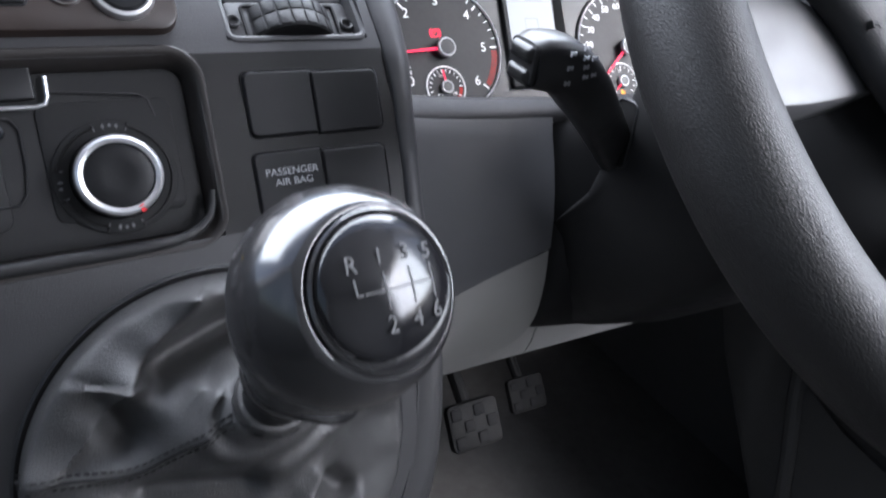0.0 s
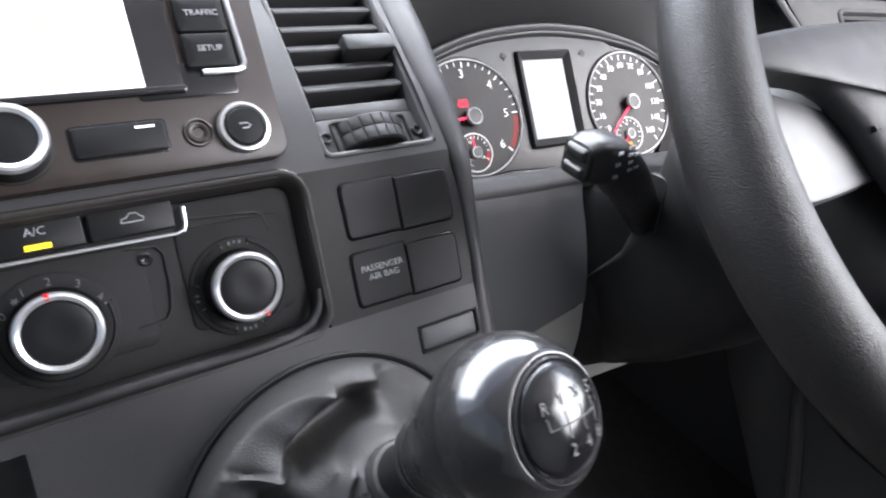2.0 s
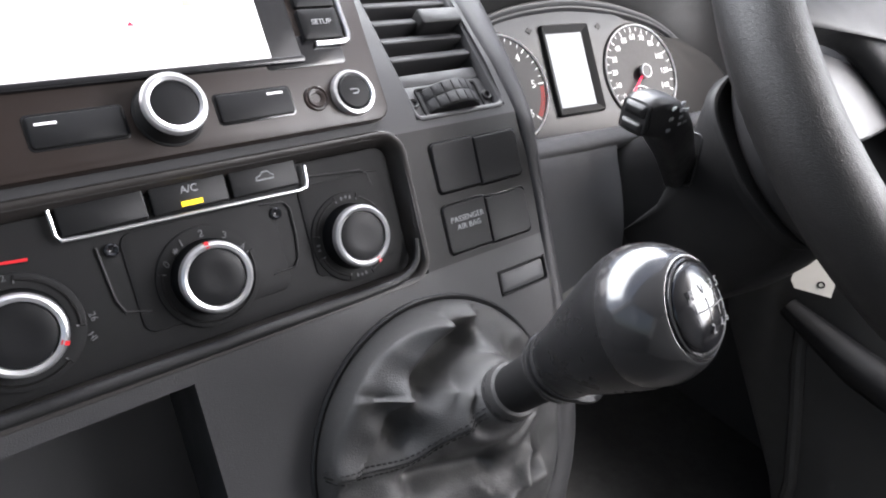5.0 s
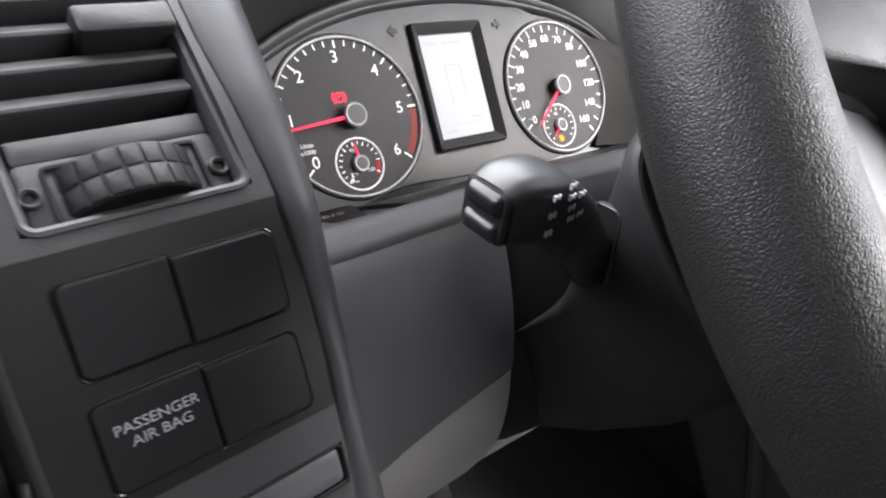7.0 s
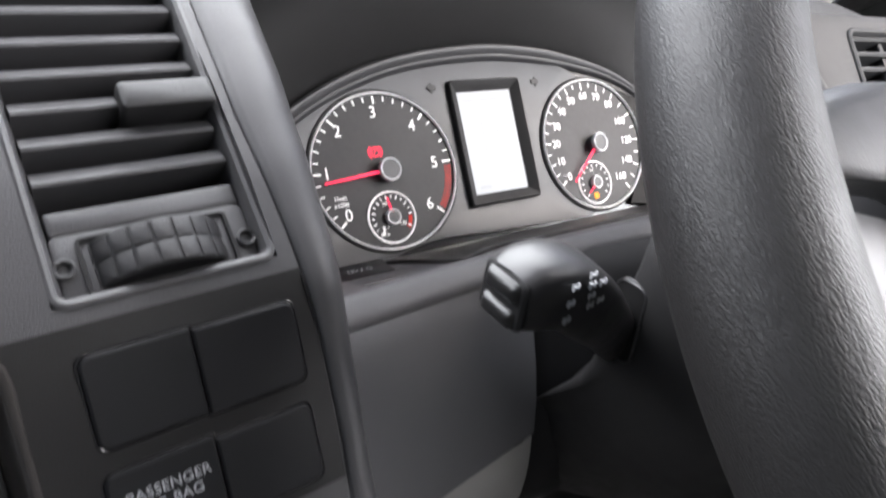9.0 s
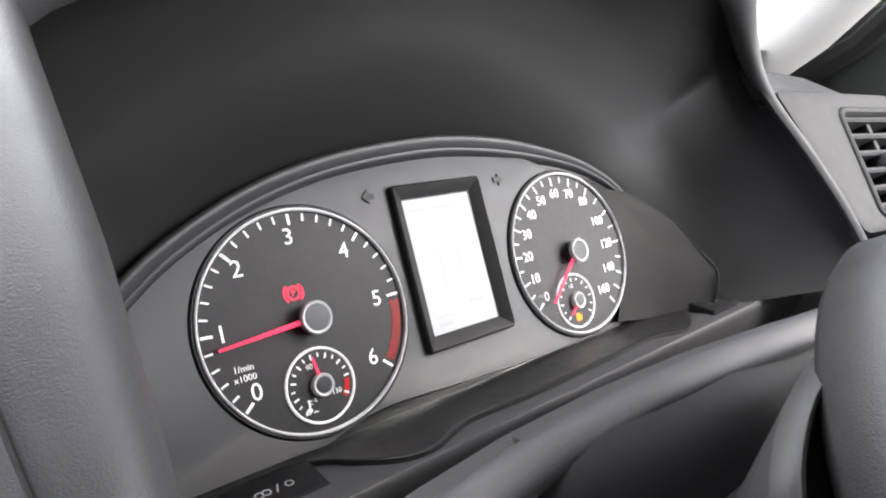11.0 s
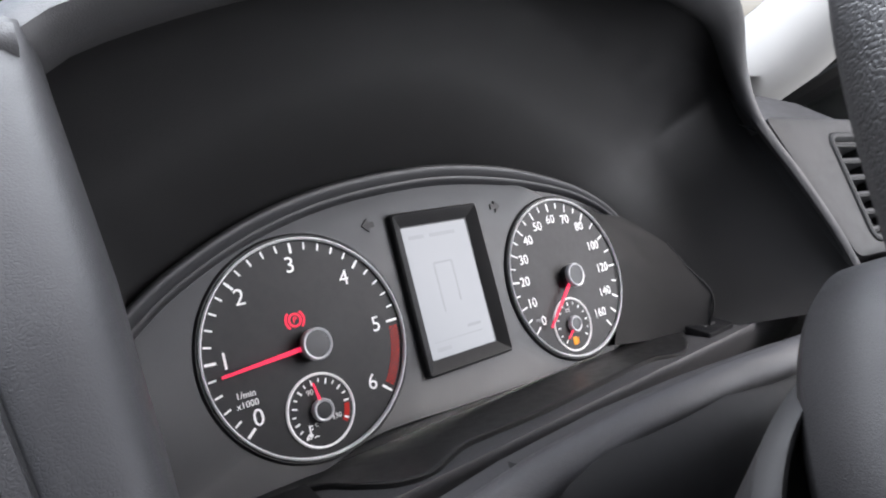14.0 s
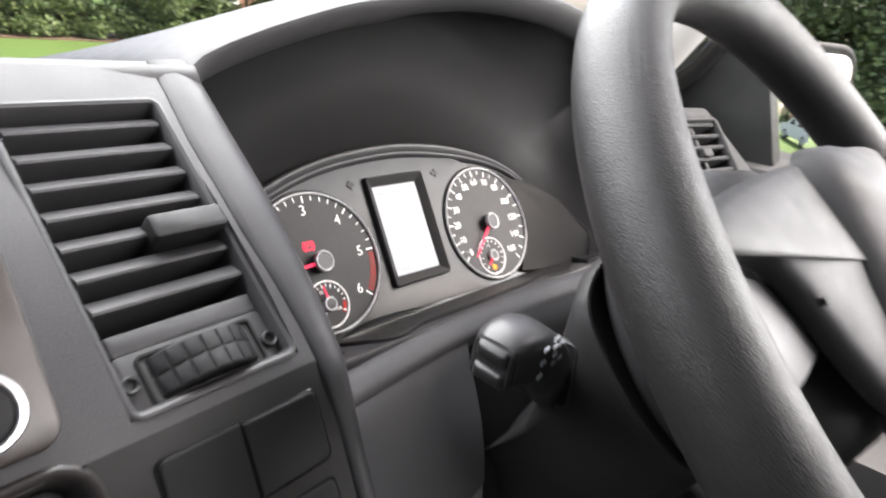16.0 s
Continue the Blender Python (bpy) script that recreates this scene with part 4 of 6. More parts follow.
part("fascia", rings([fascia_loop(1.0, -0.5), fascia_loop(0.995, 1.6), fascia_loop(0.985, 2.4), fascia_loop(0.97, 2.2), fascia_loop(0.95, 1.2), fascia_loop(0.5, 1.0)], cap1=True), CLUSTER, cluster, "satin grey fascia", angle=50)
arch = curve_points([(x * MM, y * MM, 0) for x, y in [(-95, -10), (-88, 13), (-73, 28.5), (-50, 44.5), (-14, 61), (28, 71.5), (78, 76), (116, 74.6), (158, 68), (205, 54), (238, 33), (252, 6)]], 70)
loops = []
for k, p in enumerate(arch):
    d = (arch[min(k + 1, 69)] - arch[max(k - 1, 0)]).normalized()
    inward = Vector((d.y, -d.x, 0))
    s = 1.0 if k < 46 else max(0.25, 1 - (k - 46) / 30)
    loops.append([p + inward * (a * s * MM) + Vector((0, 0, b * s * MM)) for a, b in ((-1.5, -4), (-1.2, 6.4), (-0.4, 7.6), (0.8, 7.9), (2.2, 7.2), (4.6, 6.0), (5.2, 5.2), (5.8, 5.4), (7.6, 4.2), (9.0, 1.6), (9.6, -1))])
part("top_rim", rings(loops, closed=False), CLUSTER, cluster, "curved satin rim above the dials", angle=60)


def arc_band(r0, r1, a0, a1, z0, z1, seg=40):
    loops = []
    for i in range(seg + 1):
        a = radians(a0 + (a1 - a0) * i / seg)
        c, s = math.cos(a), math.sin(a)
        loops.append([(r0 * c * MM, r0 * s * MM, z0 * MM), (r1 * c * MM, r1 * s * MM, z0 * MM), (r1 * c * MM, r1 * s * MM, z1 * MM), (r0 * c * MM, r0 * s * MM, z1 * MM)])
    return rings(loops, cap0=True, cap1=True)


def needle(length, angle, tail, width, parent, z):
    c, s = math.cos(radians(angle)), math.sin(radians(angle))
    bm = bmesh.new()
    q0, q1 = [], []
    for r, w0 in ((-tail, width * 0.5), (length, width * 0.22)):
        for e in ((-1, 1) if r < 0 else (1, -1)):
            q0.append(((r * c - e * w0 * s) * MM, (r * s + e * w0 * c) * MM, (z - 0.4) * MM))
            q1.append(((r * c - e * w0 * s) * MM, (r * s + e * w0 * c) * MM, (z + 0.4) * MM))
    return part("needle", rings([q0, q1], cap0=True, cap1=True), REDN, parent, "lit red needle")


def dial(name, cx, cy, r, label):
    d = part(name, turned([(r + 2.6, -0.4), (r + 2.4, 1.2), (r + 1.4, 2.4), (r - 0.2, 2.2), (r - 1.0, 1.3), (r * 0.5, 1.25)], 96), DIAL, cluster, label, m=mm(cx, cy))
    part("rim", ring_turned([(r + 0.4, 2.0), (r + 0.3, 3.2), (r - 0.3, 3.6), (r - 0.8, 3.0), (r - 0.9, 1.6)], 96), RINGS, d, "bright dial rim")
    return d


def ticks(parent, start, stop, count, r0, r1, w_big, w_small, every, mat, z=1.2):
    for k in range(count + 1):
        bm = bmesh.new()
        a = radians(start + (stop - start) * k / count)
        big = k % every == 0
        ra = r0 if big else r0 + (r1 - r0) * 0.3
        bar(bm, ra * math.cos(a), ra * math.sin(a), r1 * math.cos(a), r1 * math.sin(a), w_big if big else w_small, z, z + 0.3)
        part("scale_mark", bm, mat, parent)


def hub(parent, r, z):
    h = part("hub", turned([(r - 0.6, 1.2), (r - 0.6, z - 1), (r - 1.4, z + 0.0), (r * 0.3, z + 0.1)], 40), HUB, parent, "grey needle hub")
    part("hub_ring", ring_turned([(r, z - 2.4), (r, z - 0.2), (r - 0.5, z + 0.5), (r - 1.3, z + 0.3), (r - 1.3, z - 2.4)], 40), HUBRING, h)
    return h


tach = dial("rev_counter", 0.8, 1.6, 48.6, "round black rev counter")
A0, A6 = 220, -41.5


def tach_angle(v):
    return A0 + (A6 - A0) * v / 6


ticks(tach, tach_angle(0), tach_angle(5), 25, 42.0, 46.8, 1.2, 0.8, 5, PRINT)
part("red_zone", arc_band(41.6, 46.0, tach_angle(5.08), tach_angle(5.92), 1.2, 1.45), REDZONE, tach)
bm = bmesh.new()
lo, hi = tach_angle(5.1), tach_angle(5.9)
for k in range(15):
    a0 = lo + (hi - lo) * k / 14
    for lean in (-2.6, 2.6):
        a, b = radians(a0 - lean), radians(a0 + lean)
        bar(bm, 41.7 * math.cos(a), 41.7 * math.sin(a), 45.9 * math.cos(b), 45.9 * math.sin(b), 0.42, 1.4, 1.52)
part("zone_mesh", bm, DIAL, tach, "fine dark mesh over the red zone")
for v in (5, 6):
    bm = bmesh.new()
    a = radians(tach_angle(v))
    bar(bm, 40.6 * math.cos(a), 40.6 * math.sin(a), 46.4 * math.cos(a), 46.4 * math.sin(a), 1.1, 1.2, 1.55)
    part("end_mark", bm, PRINT, tach)
for v in range(7):
    a = radians(tach_angle(v))
    lettering(str(v), 10.2, -1.8 + 36.6 * math.cos(a), 36.6 * math.sin(a), 1.4, PRINT, tach)
lettering("1/min", 3.8, -33, -12.8, 1.4, PRINT, tach)
lettering("x1000", 3.8, -33, -16.8, 1.4, PRINT, tach)
needle(42.2, tach_angle(0.81), 3, 2.4, tach, 5.6)
hub(tach, 7.2, 8.5)
lamp = part("brake_lamp", ring_turned([(3.2, 1.25), (3.2, 1.6), (2.3, 1.6), (2.3, 1.25)], 28, -4.8, 12.4), REDLAMP, tach, "lit red parking brake lamp")
lettering("P", 4.0, -4.8, 12.4, 1.4, REDLAMP, lamp)
for s0, a0 in ((1, -50), (-1, 130)):
    part("lamp_arc", arc_band(3.9, 4.8, a0, a0 + 100, 1.25, 1.6, 10), REDLAMP, lamp, m=mm(-4.8, 12.4))
sub = part("temperature_gauge", turned([(16.2, 1.0), (16.0, 1.7), (8, 1.7)], 56), DIAL, tach, "small round temperature gauge", m=mm(-2.4, -28.6))
part("rim", ring_turned([(16.4, 1.2), (16.2, 2.3), (15.8, 2.5), (15.2, 1.9), (15.2, 1.2)], 64), PRINT, sub, "white printed ring")
ticks(sub, 226, 4, 14, 11.4, 13.8, 0.75, 0.6, 2, PRINT, 1.7)
ticks(sub, -30, -31, 1, 11.4, 13.8, 0.75, 0.6, 2, PRINT, 1.7)
part("red_zone", arc_band(11.2, 13.6, -2, -38, 1.7, 1.95, 12), REDZONE, sub)
lettering("90", 3.4, -3.6, 8.6, 2.0, PRINT, sub)
lettering("130", 3.2, 6.4, -4.6, 2.0, PRINT, sub)
bm = turned([(0.9, 1.7), (0.9, 2.0), (0.3, 2.0)], 14, -7.2, -9.0)
bar(bm, -7.2, -8.6, -7.2, -4.6, 0.7, 1.7, 2.0)
for y in (-5.2, -6.6):
    bar(bm, -7.2, y, -5.6, y, 0.45, 1.7, 2.0)
for x0 in (-9.6, -6.0):
    bar(bm, x0, -10.4, x0 + 1.2, -9.9, 0.45, 1.7, 2.0)
    bar(bm, x0 + 1.2, -9.9, x0 + 2.2, -10.4, 0.45, 1.7, 2.0)
part("symbol", bm, PRINT, sub, "small thermometer symbol")
lettering("C", 2.2, -3.9, -5.4, 2.0, PRINT, sub)
needle(12.6, 100, 1, 1.4, sub, 4.2)
hub(sub, 5.0, 4.6)

speedo = dial("speedometer", 175.6, 1.2, 48.8, "round black speedometer")


def spd_angle(v):
    return interp([(0, 216), (80, 52), (160, -53)], v)


for v in list(range(0, 85, 5)) + list(range(90, 165, 10)):
    a = radians(spd_angle(v))
    ra = 41.4 if v % 10 == 0 else 43
    bm = bmesh.new()
    bar(bm, ra * math.cos(a), ra * math.sin(a), 46.6 * math.cos(a), 46.6 * math.sin(a), 1.0 if v % 20 == 0 else 0.75, 1.2, 1.5)
    part("scale_mark", bm, PRINT, speedo)
for v in (0, 10, 20, 30, 40, 50, 60, 70, 80, 100, 120, 140, 160):
    a = radians(spd_angle(v))
    r = 36.6 if v < 100 else 34.2
    lettering(str(v), 7.8, r * math.cos(a), r * math.sin(a), 1.4, PRINT, speedo)
lettering("mph", 3.2, -33, -20, 1.4, GREYPRINT, speedo)
needle(39, 222, 3, 2.4, speedo, 5.6)
hub(speedo, 7.2, 8.5)
sub = part("fuel_gauge", turned([(16.2, 1.0), (16.0, 1.7), (8, 1.7)], 56), DIAL, speedo, "small round fuel gauge", m=mm(-6.8, -28.6))
part("rim", ring_turned([(16.4, 1.2), (16.2, 2.3), (15.8, 2.5), (15.2, 1.9), (15.2, 1.2)], 64), PRINT, sub, "white printed ring")
ticks(sub, 225, -40, 12, 11.4, 13.6, 0.7, 0.55, 2, PRINT, 1.7)
lettering("1/2", 3.2, -2, 9, 2.0, PRINT, sub)
needle(11.6, 218, 1, 1.4, sub, 4.2)
hub(sub, 5.0, 4.6)
bm = plate(-1.6, -9.8, 3.4, 4.6, 0.5, 1.6, 2.1, 0.1)
bar(bm, 0.6, -11.6, 1.4, -8.4, 0.6, 1.7, 2.1)
part("fuel_lamp", bm, ORANGE, sub, "lit orange fuel lamp")

disp = part("display", frame_ring(85.2, 12.3, 59.2, 85, 3, [(0, 0.4), (0.5, 4.2), (1.4, 5.0), (2.2, 4.6), (6.8, 1.6), (8.6, 0.2), (9, -2), (0, -2)]), DARK, cluster, "tall display in a dark frame")
part("screen", plate(84.3, 12.2, 43.2, 68.8, 0.6, -1, 1.5, 0.2), LCD, disp, "lit white display")
for x0, y0, x1, y1, w0 in ((66, -14, 99, -14, 0.5), (67, -18, 76, -18, 2.2), (90, -10, 99, -10, 1.6), (66, 41, 76, 41, 2), (80, 41, 97, 41, 2), (78, 0, 78, 26, 1.1), (90, 4, 90, 26, 1.1), (78, 26, 90, 26, 1.1)):
    bm = bmesh.new()
    bar(bm, x0, y0, x1, y1, w0, 1.45, 1.6)
    part("screen_mark", bm, LCDMARK, disp)
for cx, s in ((44.4, -1), (130.4, 1)):
    bm = bmesh.new()
    pts = [(0, 3.4), (3.8, 0), (0, -3.4), (0, -1.5), (-3.2, -1.5), (-3.2, 1.5), (0, 1.5)]
    q = [((cx + s * x) * MM, (51 + y) * MM) for x, y in pts]
    rings([[(x, y, 1.0 * MM) for x, y in q], [(x, y, 1.9 * MM) for x, y in q]], bm, cap0=True, cap1=True)
    part("arrow", bm, DIAL, cluster, "unlit direction arrow")

for name, m, w0, bars in (("trip_button", Matrix((SHELF_U, SHELF_N.cross(SHELF_U), SHELF_N)).transposed().to_4x4(), 33, True), ("set_button", Matrix((SHELF_U, SHELF_N.cross(SHELF_U), SHELF_N)).transposed().to_4x4(), 30, False)):
    m.translation = on_shelf(0.2235, 25, -1.5) if bars else on_shelf(0.512, 31, 0.2)
    tb = thing(name, "small black push button on the dial shelf", "button", m, "shelf buttons")
    part("cap", plate(0, 0, w0, 19 if bars else 17, 1.5, -4, 2.4, 1.0), BUTTON, tb)
    bm = bmesh.new()
    if bars:
        for x in (-6, -3.4, 5):
            ring_turned([(1.7, 2.3), (1.7, 2.5), (1.2, 2.5), (1.2, 2.3)], 16, x, 0, bm)
        bar(bm, -0.2, -2, 1.4, 2, 0.6, 2.3, 2.5)
    else:
        for x in (-5, -1.6, 1.6, 5):
            bar(bm, x - 0.8, 0, x + 0.8, 0, 1.4, 2.3, 2.5)
    part("marking", bm, GREYPRINT if bars else FAINT, tb)

# ---- steering wheel and column ----
WC, WT, WY = Vector((0.3745, 0.2885, 1.3305)), 42.6, 0.1
MW = axes(WC, WY, WT)
wheel = thing("steering_wheel", "grained black steering wheel with light grey spoke trim", "steering wheel", MW)
WR, Wr = 0.1695, 0.0178
loops = []
for i in range(144):
    a = 2 * math.pi * i / 144
    rd = Vector((math.cos(a), math.sin(a), 0))
    lp = []
    for k in range(20):
        b = 2 * math.pi * k / 20
        lp.append(rd * (WR + Wr * 0.97 * math.cos(b)) + Vector((0, 0, Wr * 1.05 * math.sin(b))))
    loops.append(lp)
part("rim", rings(loops + [loops[0]]), RIM, wheel, "grained rim", angle=80)
pad_half = [(0, 62), (-30, 62.5), (-60, 62.5), (-100, 61), (-135, 58), (-152, 54), (-158, 47), (-150, 41.5), (-134, 39.5), (-118, 37), (-106, 31), (-97, 20), (-91, 8), (-86, -4), (-77, -22), (-65, -40), (-46, -55), (-22, -62), (0, -64)]
pad_loop = pad_half + [(-x, y) for x, y in pad_half[-2::-1]]
pl = curve_points([(x * MM, y * MM, 0) for x, y in pad_loop], 120)[:-1]


def pad_ring(scale, z):
    return [Vector((p.x * scale, p.y * scale, z * MM)) for p in pl]


part("airbag_pad", rings([pad_ring(0.96, -2), pad_ring(0.995, 0), pad_ring(1.0, 4), pad_ring(0.985, 8), pad_ring(0.94, 11), pad_ring(0.8, 13.5), pad_ring(0.6, 16), pad_ring(0.4, 18), pad_ring(0.2, 20)], cap0=True, cap1=True), PAD, wheel, "grained airbag pad", angle=70)
centre_half = [(0, 55), (-16, 54), (-26, 48), (-33, 36), (-39, 16), (-42, -6), (-40, -28), (-30, -46), (-14, -53), (0, -54)]
cl = curve_points([(x * MM, y * MM, 0) for x, y in centre_half + [(-x, y) for x, y in centre_half[-2::-1]]], 96)[:-1]
part("pad_centre", rings([[Vector((p.x * k, p.y * k, z * MM)) for p in cl] for k, z in ((1.22, 8), (1.16, 16), (1.08, 21.5), (0.98, 25.5), (0.75, 30), (0.4, 33.4), (0.1, 34))], cap1=True), PAD, wheel, "raised middle of the airbag pad", angle=70)
horn = bmesh.new()
for x0, y0, x1, y1 in ((-2.6, 0, 0.6, 0), (0.6, -0.6, 2.4, -1.8), (0.6, 0.6, 2.4, 1.8), (2.4, -1.8, 2.4, 1.8), (-2.6, -1.4, -2.6, 1.4)):
    bar(horn, -86 + x0, 9 + y0, -86 + x1, 9 + y1, 0.6, 6, 11.4)
part("horn_mark", horn, BLACK, wheel, "small dark horn mark")
part("badge", ring_turned([(19, 31), (19, 35), (17.5, 36), (16, 35.4), (15.6, 31)], 48), SILVER, wheel, "round chrome badge ring")


def spoke(side):
    loops = []
    for k in range(13):
        f = k / 12
        x = 70 + 84 * f
        y0, y1 = -10 - 4.5 * math.sin(math.pi * min(1.0, f * 0.8)), 8 + 36 * f ** 0.6
        lp = [(x, y0, -24), (x, y0, -6), (x, y0 + 1.2, -3.4), (x, y0 + 3.5, -2.4), (x, (y0 + y1) / 2, -1.2), (x, y1 - 2, -2), (x, y1, -20)]
        loops.append([(side * a * MM, b * MM, c * MM) for a, b, c in lp])
    return rings(loops, cap0=True, cap1=True)


for s in (-1, 1):
    part("spoke_trim", spoke(s), SPOKE, wheel, "light grey trim below the side spoke")
bm = rings([[(a * MM, b * MM, c * MM) for a, b, c in lp] for lp in ([(-26, -60, -14), (26, -60, -14), (26, -60, 6), (-26, -60, 6)], [(-20, -120, -16), (20, -120, -16), (20, -120, -4), (-20, -120, -4)], [(-30, -184, -8), (30, -184, -8), (30, -184, 4), (-30, -184, 4)])], cap0=True, cap1=True)
part("spoke", bm, PAD, wheel, "dark lower spoke")
part("back_cover", turned([(58, -14), (72, -22), (82, -42), (86, -62), (87, -78), (84, -82)], 72), DARK, wheel, "dark dished back cover", angle=60)

column = thing("column_shroud", "black plastic steering column shroud", "steering column", axes((0.3752, 0.2883, 1.3310), 1.35, 38.9))


SHROUD_HALF = [(0, 60), (-40, 58.5), (-62, 55.5), (-77, 51), (-90, 43), (-96.5, 33), (-98, 20), (-97, 2), (-92.5, -19), (-84, -38), (-70, -55), (-48, -67), (0, -74)]
shroud_line = curve_points([(x, y, 0) for x, y in SHROUD_HALF + [(-x, y) for x, y in SHROUD_HALF[-2::-1]]], 97)[:-1]


def shroud_loop(scale, z, drop=0.0, sink=0.0):
    """The shroud's outline in mm; drop lowers its upper side, sink its underside."""
    return [(p.x * scale * MM, (p.y * scale - drop * max(0.0, min(1.0, (p.y + 20) / 70)) - sink * max(0.0, min(1.0, -p.y / 60))) * MM, z * MM) for p in shroud_line]


part("shroud", rings([shroud_loop(0.93, -92), shroud_loop(0.975, -90), shroud_loop(0.985, -94, 2), shroud_loop(0.98, -104, 12, 6), shroud_loop(0.975, -122, 30, 14), shroud_loop(0.965, -150, 54, 22), shroud_loop(0.95, -200, 70, 28), shroud_loop(0.93, -240, 74, 28)], cap0=True, cap1=True), SHROUD, column, angle=50)
part("edge_ring", rings([shroud_loop(0.955, -85), shroud_loop(0.985, -84.5), shroud_loop(1.0, -86.5), shroud_loop(1.0, -91), shroud_loop(0.955, -91), shroud_loop(0.955, -85)]), SHROUD, column, "thin glossy front edge")

stalk = thing("indicator_stalk", "black indicator stalk with marked grip and end button", "control stalk")


def stalk_sections():
    path = curve_points([(0.1975, 0.3672, 1.3122), (0.2060, 0.3680, 1.3128), (0.2185, 0.3690, 1.3100), (0.231, 0.3712, 1.3015), (0.246, 0.375, 1.2890), (0.262, 0.381, 1.2755), (0.290, 0.391, 1.2500)], 25)
    size = [(0, 9.6, 9.6), (1, 11.4, 11.2), (3, 12.4, 12.0), (6, 12.6, 12.2), (9, 12.0, 12.2), (12, 10.4, 11.4), (18, 8.6, 10.6), (24, 8.0, 10.0)]
    loops = []
    for i, c in enumerate(path):
        d = (path[min(i + 1, 24)] - path[max(i - 1, 0)]).normalized()
        fwd = Vector((0, 1, 0.12))
        fwd = (fwd - d * fwd.dot(d)).normalized()
        up = d.cross(fwd)
        a = float(np.interp(i, [s[0] for s in size], [s[1] for s in size]))
        b = float(np.interp(i, [s[0] for s in size], [s[2] for s in size]))
        lp = []
        for k in range(28):
            t = 2 * math.pi * k / 28
            x, y = math.cos(t), math.sin(t)
            e = 0.6
            lp.append(c + fwd * (a * MM * math.copysign(abs(x) ** e, x)) + up * (b * MM * math.copysign(abs(y) ** e, y)))
        loops.append(lp)
        if i == 1:
            keep = (c - d * 0.0042, d, fwd, up)
    return loops, *keep


sl, tip, d, fwd, up = stalk_sections()
part("arm", rings(sl, cap0=True, cap1=True), STALK, stalk, angle=50)
ms = Matrix((fwd, up, -d)).transposed().to_4x4()
ms.translation = tip
part("end_button", rings([rrect(0, 0, 17.6, 17.6, 3, z, o) for o, z in ((0, -2), (0, 1.6), (1, 2.6), (3.0, 2.8))], cap1=True), BLACK, stalk, "black end button", m=ms)
for yy in (-4.6, 4.6):
    part("rocker", rings([rrect(0, yy, 14.0, 7.2, 2, z, o) for o, z in ((0, 1.5), (0.3, 2.9), (1.0, 4.0), (2.0, 4.6), (3.0, 4.8))], cap1=True), SHELF, stalk, "gloss rocker pad", m=ms)
msf = Matrix((d, up, -fwd)).transposed().to_4x4()
msf.translation = tip - fwd * 0.0128 + d * 0.012
for x, y in ((1, 6.6), (1, 0.6), (1.4, -6), (8, 8.4), (9, 4.2), (10, 0.2), (11, -4), (14, 3.6), (15.5, -3.6)):
    mk = bmesh.new()
    for dx, h in ((-1.1, 2.0), (0, 1.2), (1.1, 1.8)):
        bar(mk, x + dx, y - h / 2, x + dx, y + h / 2, 0.45, -0.6, 0.35)
    bar(mk, x - 1.3, y, x + 0.6, y, 0.35, -0.6, 0.35)
    part("symbol", mk, GREYPRINT, stalk, "grey symbol", m=msf @ mm(0, 0, 0.4))
slot_at = Matrix(((0, 0, -1, 0.2772), (-1, 0, 0, 0.3815), (0, 1, 0, 1.2705), (0, 0, 0, 1)))
part("slot", frame_ring(0, 0, 15.5, 36, 5, [(0, -2), (0, 0.5), (0.5, 0.9), (1.2, 0.5), (1.5, -1), (1.5, -2)]), STALK, stalk, "thin rounded edge of the stalk's slot", m=slot_at)
# Solid near black plate painted as the shaded depth of the slot.
part("slot_shade", plate(0, 0, 13.5, 34, 4.5, -2.4, 0.25, 0.1), RUBBER, stalk, "dark plate for the shade inside the slot", m=slot_at)

# ---- gear lever ----
lever = thing("gear_lever", "gear lever with a smoked round knob and leather boot", "gear lever", MS)
KC, KD, KT = Vector((-53.8, -67.5, 131.5)), Vector((-0.03, 0.475, 0.88)).normalized(), Vector((0.12, 0.17, 0.97)).normalized()
side = Vector((1, 0, 0))
side = (side - KD * side.dot(KD)).normalized()
MK = Matrix((side, KD.cross(side), KD)).transposed().to_4x4()
MK.translation = KC * MM
tside = Vector((1, 0, 0))
tside = (tside - KT * tside.dot(KT)).normalized()
MT = Matrix((tside, KT.cross(tside), KT)).transposed().to_4x4()
MT.translation = KC * MM
KR = 23.0


def ball(lo, hi, swell=0.0, n=10):
    """Profile along the knob's sphere between two heights in mm."""
    out = []
    for k in range(n + 1):
        z = lo + (hi - lo) * k / n
        out.append((math.sqrt(max(0.0, KR * KR - z * z)) + swell, z))
    return out


def dome(r):
    """Height of the cap's curved face in mm."""
    return math.sqrt(676 - r * r) - 3.8


part("knob", turned([(10, -50), (13.4, -49.6), (14.4, -48), (14.9, -44), (16.2, -37), (18.4, -28), (20.6, -18), (22.2, -9)] + ball(-3, 14), 72), KNOBLOW, lever, "dark grey lower half of the knob", m=MK, angle=60)
part("knob_ring", ring_turned([(KR - 1.5, -3.4), (KR, -3.6)] + ball(-3.0, 16.2, 0.25, 16) + [(15.9, 16.2), (15.5, 15.8), (15.2, 8)], 72), KNOB, lever, "polished smoked upper half of the knob", m=MT, angle=60)
part("cap_ring", ring_turned([(15.5, 13), (15.5, 17.0), (15.1, 17.4), (14.6, 17.0), (14.5, 13)], 64), KNOB, lever, "thin ring round the cap", m=MT)
